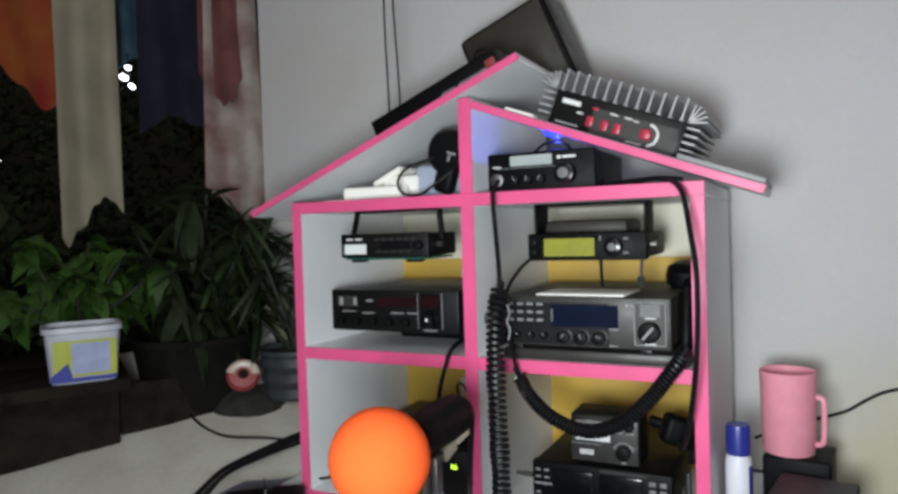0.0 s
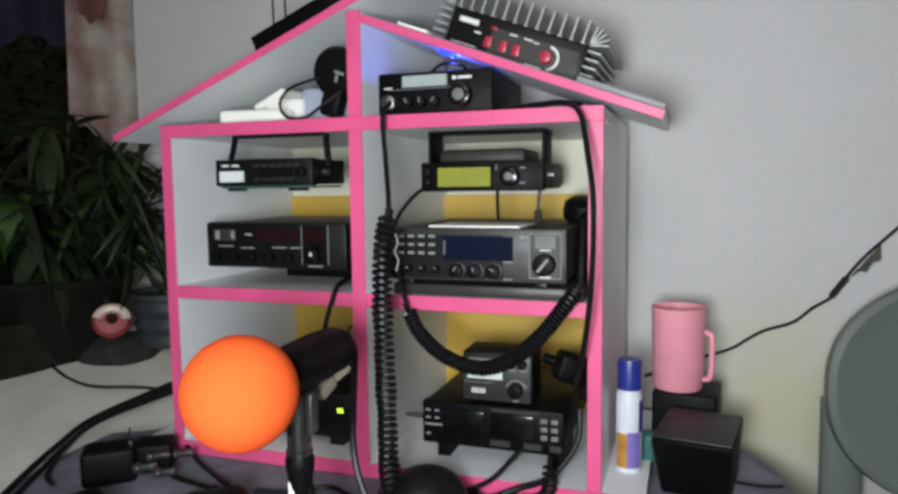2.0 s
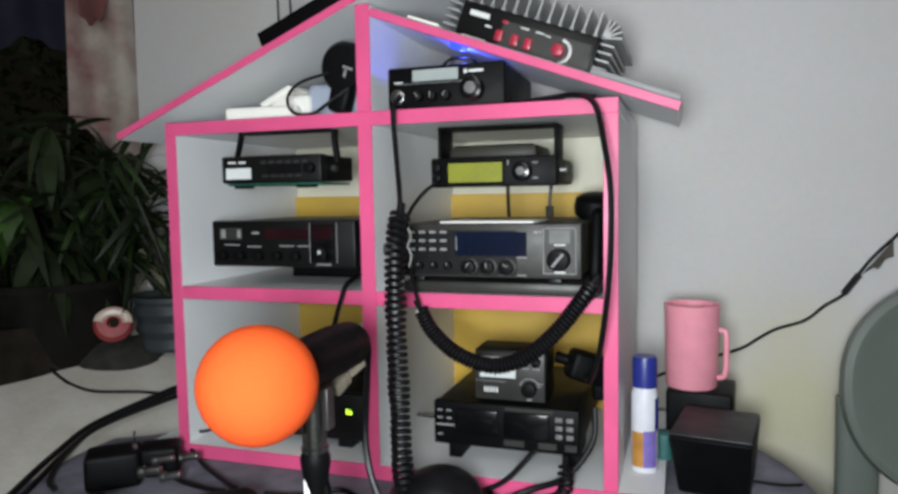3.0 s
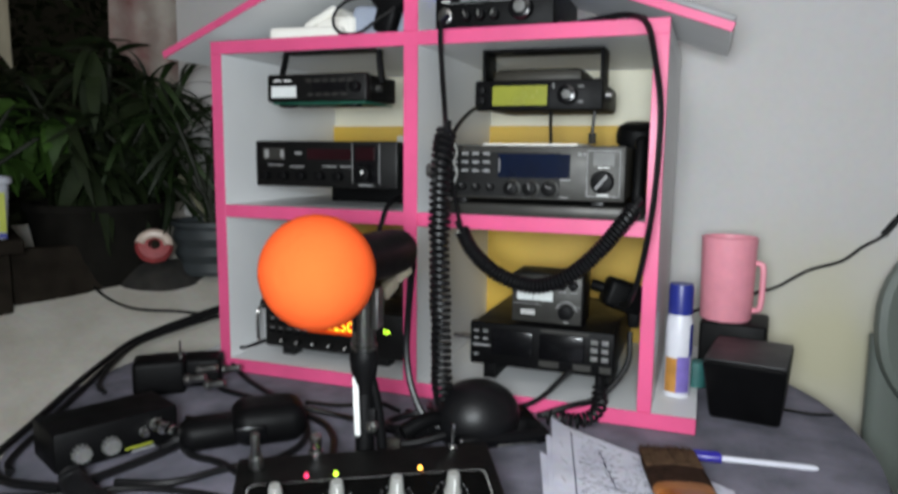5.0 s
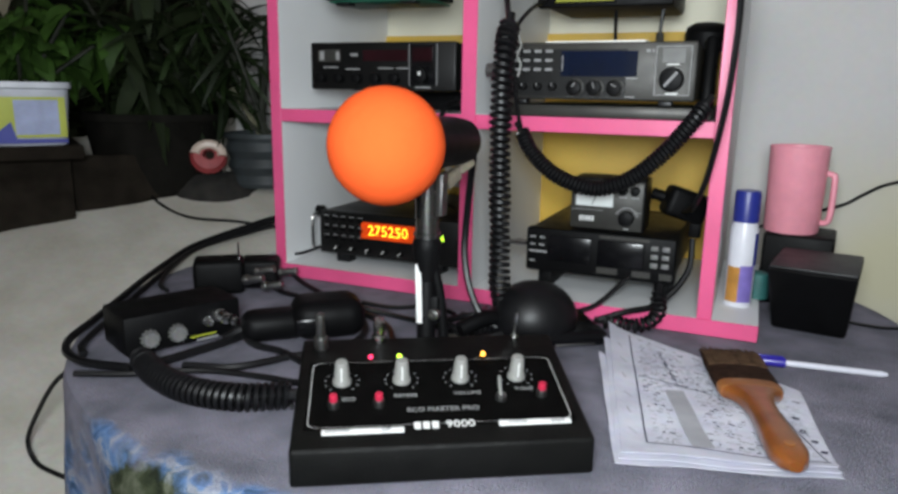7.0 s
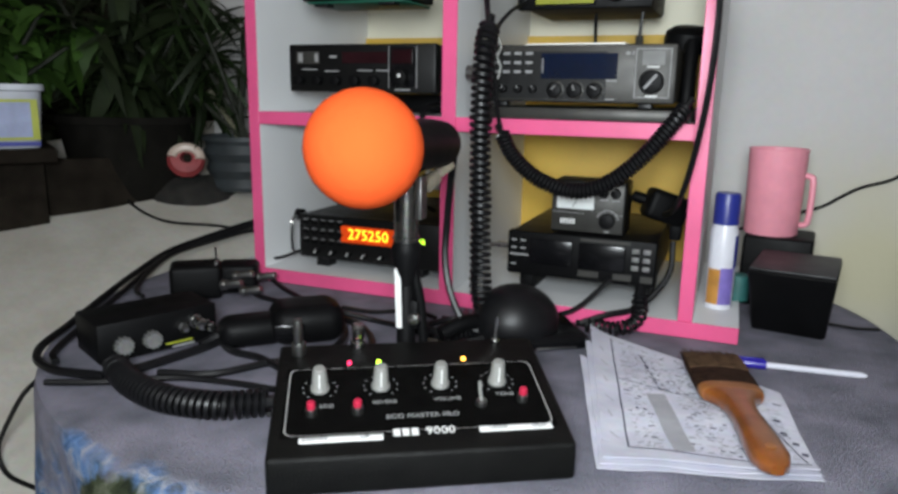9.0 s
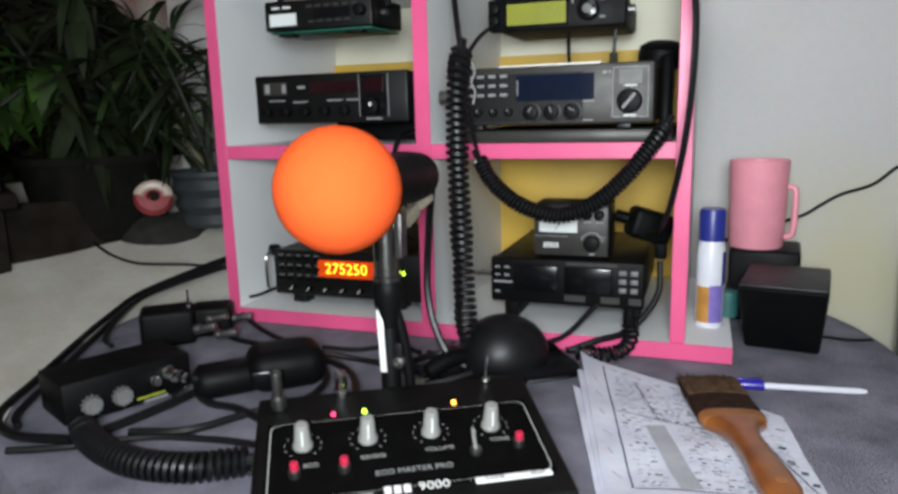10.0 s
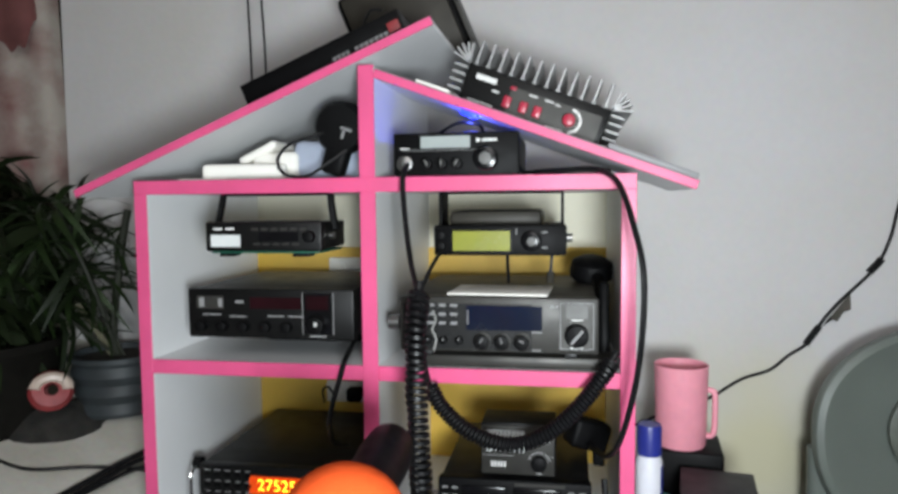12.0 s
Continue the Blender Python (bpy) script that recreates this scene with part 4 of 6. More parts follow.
def on_top(fx, fy, lift=0.0):
    """The pose on the sloping top at a share of its width and depth."""
    return pose(0, 0, CF, SLANT, 0, 0) @ pose(fx * CW, fy * TOPLEN, lift + 0.0002)


def rounded_outline(w, h, r, line):
    """A thin raised line round a rectangle with rounded corners."""
    pts = []
    for cx, cy, a0 in ((w / 2 - r, h / 2 - r, 0), (-w / 2 + r, h / 2 - r, 90), (-w / 2 + r, -h / 2 + r, 180), (w / 2 - r, -h / 2 + r, 270)):
        pts += [(cx + r * math.cos(radians(a0 + 15 * k)), cy + r * math.sin(radians(a0 + 15 * k))) for k in range(7)]
    verts, faces, n = [], [], len(pts)
    for x, y in pts:
        s = 1 - line / math.hypot(x, y)
        verts += [(x, y, 0.0004), (x * s, y * s, 0.0004)]
    for k in range(n):
        a, b = 2 * k, 2 * ((k + 1) % n)
        faces.append((a, b, b + 1, a + 1))
    bm = raw(verts, faces)
    bmesh.ops.solidify(bm, geom=bm.faces[:], thickness=0.0003)
    return bm


part("panel", slab(0.184, 0.077, 0.0004, 0), PANELBLACK, console, m=on_top(0.50, 0.445))
part("panel_outline", rounded_outline(0.180, 0.074, 0.006, 0.0007), WHITEPRINT, console, "thin white outline", on_top(0.50, 0.445))
for n, fx in enumerate((0.16, 0.375, 0.59, 0.80)):
    k = part("knob", turned([(0, 0), (0.0066, 0), (0.0067, 0.002), (0.0056, 0.0035), (0.0046, 0.0165), (0.0038, 0.0182), (0, 0.0186)], 20), KNOBGREY, console, "tapered grey knob", on_top(fx, 0.535, 0.0006))
    part("knob_line", slab(0.0009, 0.0007, 0.011, 0, (0, -0.0053, 0.010), (-4, 0, 0)), WHITEPRINT, k)
    part("dial_marks", merged(*[slab(0.0011, 0.0008, 0.0004, 0, (0.0120 * math.cos(a), 0.0120 * math.sin(a), 0.0005), (0, 0, math.degrees(a))) for a in [radians(-50 + 28 * j) for j in range(11)]]), GREYPRINT, console, m=on_top(fx, 0.545))
for fx, mat, label in ((0.265, PINKLED, "lit pink lamp"), (0.375, GREENLIT, "lit green lamp"), (0.70, AMBERLED, "lit amber lamp")):
    part("indicator", turned([(0, 0), (0.0017, 0), (0.0017, 0.0012), (0.0012, 0.0022), (0, 0.0026)], 12), mat, console, label, on_top(fx, 0.775))
for fx, fy in ((0.135, 0.325), (0.290, 0.325), (0.87, 0.365)):
    b = part("push_switch", rod(0.0038, 0.006, edge=0.0008, n=12), STEEL, console, "", on_top(fx, fy))
    part("cap", rod(0.0029, 0.0050, (0, 0, 0.006), edge=0.0012, n=12), RED, b, "red cap")
t = part("toggle_switch", rod(0.0040, 0.004, edge=0.0008, n=12), STEEL, console, "", on_top(0.72, 0.345))
part("lever", hose([(0, 0, 0.003), (-0.0008, 0.002, 0.009), (-0.0016, 0.004, 0.017)], 0.0013), KNOBGREY, t)
for fx, wide, fy in ((0.235, 0.054, 0.125), (0.815, 0.050, 0.145)):
    part("label_strip", slab(wide, 0.0052, 0.0012, 0.0005, (0, 0, 0.0003)), WHITEPRINT, console, "white label strip", on_top(fx, fy))
for text, fx, fy, size, mat in (("ECO", 0.185, 0.385, 0.0050, GREYPRINT), ("REVERB", 0.385, 0.40, 0.0050, GREYPRINT), ("VOLUME", 0.605, 0.405, 0.0050, GREYPRINT), ("TONE", 0.815, 0.425, 0.0050, GREYPRINT),
                                ("ECO MASTER PRO", 0.51, 0.275, 0.0062, GREYPRINT), ("9000", 0.56, 0.15, 0.0100, WHITEPRINT)):
    words("lettering", text, size, mat, console, on_top(fx, fy, 0.0006))
for text, fx, fy in (("DOWN", 0.15, 0.125), ("UP", 0.31, 0.125), ("LOCK", 0.755, 0.145), ("OUT", 0.895, 0.145)):
    words("lettering", text, 0.0048, DARKPRINT, console, on_top(fx, fy, 0.0012))
part("emblem", merged(*[slab(0.0045, 0.0068, 0.0004, 0, (0.006 * k, 0, 0.0005)) for k in range(3)]), WHITEPRINT, console, "", on_top(0.415, 0.15))
part("rear_socket", merged(rod(0.0055, 0.010, edge=0.001, n=14), rod(0.0035, 0.020, (0, 0, 0.010), edge=0.001, n=14)), STEEL, console, "steel socket with plug", on_top(0.075, 0.90))
part("rear_lever", merged(rod(0.0036, 0.004, n=12), hose([(0, 0, 0.003), (0, 0.001, 0.012), (0, 0.001, 0.024)], 0.0012)), CHROME, console, "thin chrome lever", on_top(0.845, 0.93))
part("rear_plug", merged(rod(0.0060, 0.006, edge=0.001, n=14), rod(0.0048, 0.014, (0, 0, 0.006), edge=0.002, n=14)), CHROME, console, "chrome plug", on_top(0.30, 0.96))
for x in (0.015, 0.185):
    for y in (0.015, 0.112):
        part("foot", rod(0.006, 0.0012, (x, y, -0.0012), n=12), RUBBER, console)

# ---- microphone on its stand behind the console ----
mic = thing("microphone", "black microphone with round orange foam cover on stand", "microphone", pose(0.347, -0.256, 0.0535))


def foam_ball(r):
    bm = bmesh.new()
    bmesh.ops.create_icosphere(bm, subdivisions=5, radius=r)
    for v in bm.verts:
        v.co *= 1 + 0.006 * noise.noise(v.co * 40) + 0.010 * noise.noise(v.co * 500)
    return bm


part("stand_foot", rod(0.011, 0.006, (0, 0.002, -0.0535), edge=0.002, top=0.0095), BLACK, mic)
part("post", merged(rod(0.0078, 0.126, (0, 0, -0.050), edge=0.001), slab(0.017, 0.016, 0.026, 0.004, (0.004, 0.003, 0.020))), BLACK, mic)
part("white_strip", slab(0.0052, 0.0012, 0.050, 0.0004, (-0.003, -0.0084, 0.034), (0, -2, 0)), WHITEPRINT, mic, "white paper strip")
part("leg", hose([(-0.005, 0.006, 0.072), (-0.014, 0.026, 0.036), (-0.024, 0.050, -0.008), (-0.034, 0.074, -0.0490)], 0.0066, 10), BLACK, mic)
part("leg", hose([(0.006, 0.001, 0.056), (0.011, 0.003, 0.030), (0.014, 0.005, -0.010), (0.015, 0.006, -0.0525)], 0.0042, 10), BLACK, mic)
part("thumb_screw", merged(rod(0.0048, 0.006, (0.010, -0.004, 0.018), FRONT, 0.001, 14), rod(0.0022, 0.010, (0.010, -0.004, 0.018), FRONT, 0.0005, 10)), STEEL, mic, "steel thumb screw")
part("collar", turned([(0, 0.044), (0.0080, 0.044), (0.0100, 0.058), (0.0118, 0.070), (0.0120, 0.076), (0.0104, 0.080), (0, 0.080)], 24), BLACK, mic)
part("swivel", turned([(0, 0.078), (0.0100, 0.078), (0.0100, 0.0815), (0.0112, 0.0820), (0.0112, 0.0840), (0.0098, 0.0845), (0.0098, 0.118), (0.0088, 0.136), (0, 0.136)], 24), GUNMETAL, mic, "dark chrome tube")
part("swivel_slot", slab(0.0030, 0.0016, 0.022, 0.0005, (-0.003, -0.0094, 0.108)), BLACK, mic)
part("hinge_plate", slab(0.006, 0.012, 0.034, 0.0015, (0.0125, 0.0, 0.116)), STEEL, mic, "steel hinge plate")
part("clamp", slab(0.024, 0.046, 0.020, 0.005, (0.006, -0.008, 0.146), (8, 0, 0)), BLACK, mic)
part("foam_cover", foam_ball(0.0388), FOAM, mic, "round orange foam cover", pose(0.0160, -0.0975, 0.1605))
mb = part("body", turned([(0, 0), (0.018, 0), (0.019, 0.03), (0.0205, 0.07), (0.0195, 0.104), (0.0145, 0.119), (0.008, 0.127), (0, 0.128)], 26), BLACK, mic, "", pose(0.0135, -0.048, 0.160, -93, 0, 5.4))
part("cable_gland", rod(0.0055, 0.006, (0, 0, 0.1262), n=14), CHROME, mb, "chrome cable gland")
part("cable_clamp", merged(slab(0.009, 0.020, 0.011, 0.002, (0.003, 0.040, 0.124), (28, 0, -14)), slab(0.008, 0.020, 0.009, 0.002, (0.008, 0.058, 0.134), (24, 0, -20))), BEIGE, mic, "dull beige clamp piece")
single("microphone_cable", hose([(0.348, -0.178, 0.207), (0.346, -0.160, 0.206), (0.340, -0.140, 0.192), (0.333, -0.127, 0.170), (0.323, -0.112, 0.120), (0.322, -0.112, 0.085), (0.332, -0.118, 0.050), (0.352, -0.122, 0.022), (0.385, -0.110, 0.010)], 0.0036), RUBBER, "black cable hanging from the microphone", "cable", group="cables on the table")

# ---- desk microphone base, dark and round ----
desk = thing("desk_microphone", "glossy black domed desk microphone lying among cords", "microphone", pose(0.404, -0.078, 0.0008, 0, 0, 34))
part("base", slab(0.100, 0.080, 0.016, 0.007, (0.002, 0, 0.008), seg=3), GLOSSBLACK, desk)


def dome():
    bm = bmesh.new()
    bmesh.ops.create_uvsphere(bm, u_segments=28, v_segments=16, radius=1)
    bmesh.ops.transform(bm, matrix=pose(-0.016, 0, 0.020) @ Matrix.Diagonal((0.046, 0.040, 0.040, 1)), verts=bm.verts)
    return bm


part("head", dome(), RUBBER, desk)
part("neck", hose([(-0.04, 0.0, 0.02), (-0.07, -0.012, 0.026), (-0.098, -0.02, 0.018)], 0.008, 10), BLACK, desk)
part("trim", slab(0.042, 0.002, 0.002, 0.0008, (0.016, -0.040, 0.004)), STEEL, desk)

# ---- coiled cords and cables at the shelf front ----
def cable(points, r=0.0022, label="thin black cable lying on the table", group="cables on the table", mat=RUBBER, name="cable"):
    return single(name, hose(points, r), mat, label, "cable", group=group)


def coiled_cord(points, label, radius, wire, pitch, wobble=0.0):
    """A coiled cord with a moulded sleeve at either end."""
    ob = thing("coiled_cord", label, "cable", group="coiled cords")
    part("coil", coil(points, radius, wire, pitch, wobble), RUBBER, ob)
    for a, b in ((points[0], points[1]), (points[-1], points[-2])):
        a, b = Vector(a), Vector(b)
        way = (b - a).normalized()
        part("sleeve", hose([a - way * 0.012, a - way * 0.004, a + way * 0.006], radius * 0.52, 9), RUBBER, ob, "smooth moulded sleeve")
    return ob


coiled_cord([(0.349, -0.074, 0.315), (0.3490, -0.090, 0.275), (0.3510, -0.096, 0.20), (0.355, -0.100, 0.12), (0.359, -0.104, 0.050), (0.366, -0.100, 0.020)], "black coiled cord hanging straight before the shelf", 0.0086, 0.0028, 0.0070, 0.10)
coiled_cord([(0.348, -0.018, 0.208), (0.362, -0.022, 0.186), (0.392, -0.026, 0.163), (0.432, -0.026, 0.152), (0.468, -0.026, 0.164), (0.500, -0.026, 0.192), (0.526, -0.024, 0.226), (0.535, -0.016, 0.240)], "black coiled cord drooping across the open bay", 0.0068, 0.0023, 0.0044)
coiled_cord([(0.505, -0.004, 0.040), (0.506, -0.020, 0.020), (0.488, -0.034, 0.011), (0.455, -0.030, 0.010)], "black coiled cord curling over the base board", 0.0066, 0.0020, 0.0062, 0.15)
coiled_cord([(0.102, -0.330, 0.012), (0.140, -0.350, 0.012), (0.186, -0.362, 0.012), (0.232, -0.356, 0.012), (0.266, -0.334, 0.012)], "thick black coiled cord lying on table cloth", 0.0096, 0.0023, 0.0056)
coiled_cord([(0.330, -0.130, 0.010), (0.350, -0.108, 0.012), (0.372, -0.102, 0.014)], "short black coiled cord beside the desk microphone", 0.0075, 0.0020, 0.0055)
FRONTCABLES = "cables hanging at the shelf"
cable([(0.324, -0.006, 0.4435), (0.322, -0.022, 0.428), (0.324, -0.022, 0.385), (0.332, -0.034, 0.342), (0.346, -0.066, 0.316)], 0.0030, "black cord hanging from the upper radio", FRONTCABLES)
cable([(0.352, 0.036, 0.350), (0.349, -0.010, 0.335), (0.344, -0.040, 0.312), (0.343, -0.042, 0.28), (0.345, -0.030, 0.235), (0.348, -0.018, 0.209)], 0.0022, "thin black cord leading down behind the coil", FRONTCABLES)
cable([(0.352, -0.018, 0.2095), (0.348, -0.0165, 0.2055), (0.344, -0.015, 0.2035)], 0.0042, "white tape round a cord", FRONTCABLES, WHITEPRINT, "tape")
cable([(0.455, 0.030, 0.4345), (0.490, 0.012, 0.4355), (0.520, -0.002, 0.4345), (0.540, -0.028, 0.420), (0.552, -0.060, 0.380), (0.560, -0.078, 0.330), (0.557, -0.068, 0.25), (0.545, -0.040, 0.175), (0.532, -0.006, 0.138), (0.517, 0.070, 0.120)], 0.0030, "black cord bowing out before the shelf side", FRONTCABLES)
cable([(0.470, 0.06, 0.4325), (0.495, 0.03, 0.4365), (0.515, 0.012, 0.437), (0.535, 0.02, 0.4345)], 0.0024, "black lead lying on the top shelf", FRONTCABLES)
cable([(0.420, 0.10, 0.350), (0.420, 0.10, 0.332), (0.421, 0.10, 0.306)], 0.0022, "black lead hanging from the radio", FRONTCABLES)
cable([(0.474, 0.10, 0.352), (0.472, 0.10, 0.334), (0.471, 0.10, 0.318)], 0.0020, "black lead hanging from the radio", FRONTCABLES)
cable([(0.471, 0.10, 0.319), (0.471, 0.10, 0.306)], 0.0048, "brown plug of a radio lead", FRONTCABLES, BRONZE, "plug")
cable([(0.236, 0.080, 0.2370), (0.245, 0.030, 0.2360), (0.249, -0.004, 0.230), (0.246, -0.010, 0.215), (0.241, -0.012, 0.198), (0.235, -0.010, 0.178), (0.227, 0.004, 0.150), (0.219, 0.045, 0.118), (0.214, 0.110, 0.0945)], 0.0030, "black lead falling past the middle shelf", FRONTCABLES)
cable([(0.3671, -0.098, 0.3029), (0.3699, -0.098, 0.2933), (0.3661, -0.098, 0.2848), (0.3701, -0.098, 0.2763), (0.3674, -0.098, 0.2649)], 0.0010, "scrap of white string tied to a cord", FRONTCABLES, KNOBGREY, "string")
cable([(0.122, 0.276, 0.096), (0.122, 0.270, 0.118), (0.132, 0.268, 0.123), (0.138, 0.274, 0.108)], 0.0018, "small wire loop by the socket", FRONTCABLES)
cable([(0.470, 0.010, 0.052), (0.440, -0.010, 0.021), (0.410, -0.030, 0.012), (0.380, -0.044, 0.010)], 0.0030, "black lead crossing the base board", FRONTCABLES)
cable([(0.448, -0.036, 0.012), (0.475, -0.022, 0.021), (0.505, 0.0, 0.028), (0.530, 0.025, 0.060), (0.531, 0.04, 0.095)], 0.0035, "black cord rising beside the lower radio", FRONTCABLES)
for y in (0.012, 0.020):
    cable([(0.336, y, 0.079), (0.350, y, 0.078)], 0.0020, "chrome stub at the radio's side", FRONTCABLES, CHROME, "stub")

# hand microphone hooked beside the large radio
hk = thing("hand_microphone", "black hand microphone hooked beside the large radio", "microphone", pose(0.527, 0.0275, 0.262))
part("body", slab(0.012, 0.050, 0.085, 0.005, (0.004, 0.045, 0.004), (-16, 0, 0), 3), BLACK, hk)
part("head", turned([(0, -0.014), (0.021, -0.014), (0.026, -0.009), (0.027, 0.0), (0.025, 0.010), (0.017, 0.015), (0, 0.016)], 28), BLACK, hk, "", pose(-0.007, 0.122, 0.055, 14, 4, 0))
part("neck", hose([(-0.002, 0.105, 0.050), (0.002, 0.075, 0.036), (0.004, 0.050, 0.018)], 0.0075, 10), BLACK, hk)
part("strain_relief", hose([(0.0, -0.02, -0.03), (0.004, -0.034, -0.036), (0.007, -0.042, -0.026)], 0.0042, 8), RUBBER, hk)
pp = thing("inline_plug", "black inline plug hanging beside the meter", "plug", pose(0.514, 0.112, 0.122))
part("body", slab(0.050, 0.032, 0.036, 0.007, (0, 0, 0), (0, 18, 25), 3), BLACK, pp)
part("nose", rod(0.007, 0.022, (-0.018, 0, 0.006), (0, -75, 0), 0.002), BLACK, pp)
part("clip", slab(0.014, 0.012, 0.030, 0.003, (0.014, 0.0, -0.024)), BLACK, pp)

# ---- control box, adapter and hand microphone on the left of the table ----
box = thing("control_box", "black control box with white toothed knobs and jacks", "control box", pose(0.071, -0.320, 0.0012, 0, 0, 66))
part("case", block(0, 0.114, 0.0, 0.062, 0.002, 0.040, 0.003), BLACK, box)


def toothed(r, h, teeth=12):
    bm = bmesh.new()
    n = teeth * 4
    a = [bm.verts.new(((r if (k // 2) % 2 else r * 0.78) * math.cos(2 * math.pi * k / n), (r if (k // 2) % 2 else r * 0.78) * math.sin(2 * math.pi * k / n), 0)) for k in range(n)]
    b = [bm.verts.new((v.co.x * 0.9, v.co.y * 0.9, h)) for v in a]
    bm.faces.new(a[::-1])
    bm.faces.new(b)
    for k in range(n):
        bm.faces.new((a[k], a[(k + 1) % n], b[(k + 1) % n], b[k]))
    return bm


for x in (0.022, 0.048):
    part("knob", toothed(0.0088, 0.008), TOOTHGREY, box, "pale toothed knob", pose(x, 0.0, 0.017, *FRONT))
part("yellow_line", slab(0.026, 0.0008, 0.0016, 0, (0.074, -0.0004, 0.0085)), TUBYELLOW, box)
part("lettering", bars([(0.078, 0.0045, 0.022, 0.002)]), GREYPRINT, box)
for x, z, r, l in ((0.078, 0.022, 0.0040, 0.010), (0.091, 0.026, 0.0056, 0.018), (0.102, 0.020, 0.0046, 0.014)):
    part("jack", merged(knob(r, l, x, z, 0), knob(r * 1.25, 0.004, x, z, 0)), CHROME, box, "chrome jack")
for x in (0.010, 0.104):
    for y in (0.010, 0.050):
        part("foot", rod(0.005, 0.0022, (x, y, -0.0002), n=10), RUBBER, box)
ad = thing("adapter", "black adapter block with metal plugs on the cloth", "adapter", pose(-0.012, -0.100, 0.001, 0, 0, 40))
part("case", slab(0.060, 0.046, 0.042, 0.006, (0, 0, 0.021), seg=3), BLACK, ad)
part("second_block", slab(0.048, 0.042, 0.036, 0.006, (0.050, 0.014, 0.019), (0, 0, -8), 3), BLACK, ad)
for x, y, z, r in ((0.030, -0.030, 0.020, 0.0050), (0.044, -0.014, 0.026, 0.0042), (0.052, -0.028, 0.010, 0.0048), (0.072, 0.004, 0.018, 0.0045)):
    part("plug", merged(rod(r, 0.026, (x, y, z), (80, 0, 60), 0.001, 12), rod(r * 1.3, 0.006, (x, y, z), (80, 0, 60), 0.001, 12)), STEEL, ad, "steel plug")
part("pin", merged(rod(0.0014, 0.020, (0.024, -0.004, 0.041), n=8), rod(0.0035, 0.004, (0.024, -0.004, 0.041), n=10)), CHROME, ad, "thin chrome lever")
fist = thing("hand_microphone", "black hand microphone lying on the table cloth", "microphone", pose(0.180, -0.184, 0.0012, 0, 0, 37))
part("body", slab(0.074, 0.060, 0.040, 0.017, (0.018, 0.0, 0.0205), (0, 0, 4), 5), BLACK, fist)
part("grip", slab(0.064, 0.038, 0.030, 0.013, (-0.036, -0.006, 0.0155), (0, 0, 8), 4), BLACK, fist)
part("talk_key", slab(0.030, 0.006, 0.014, 0.002, (0.0, -0.030, 0.019)), GLOSSBLACK, fist)
part("strain_relief", hose([(-0.062, -0.006, 0.013), (-0.074, -0.010, 0.009), (-0.084, -0.016, 0.006)], 0.0048, 8), RUBBER, fist)

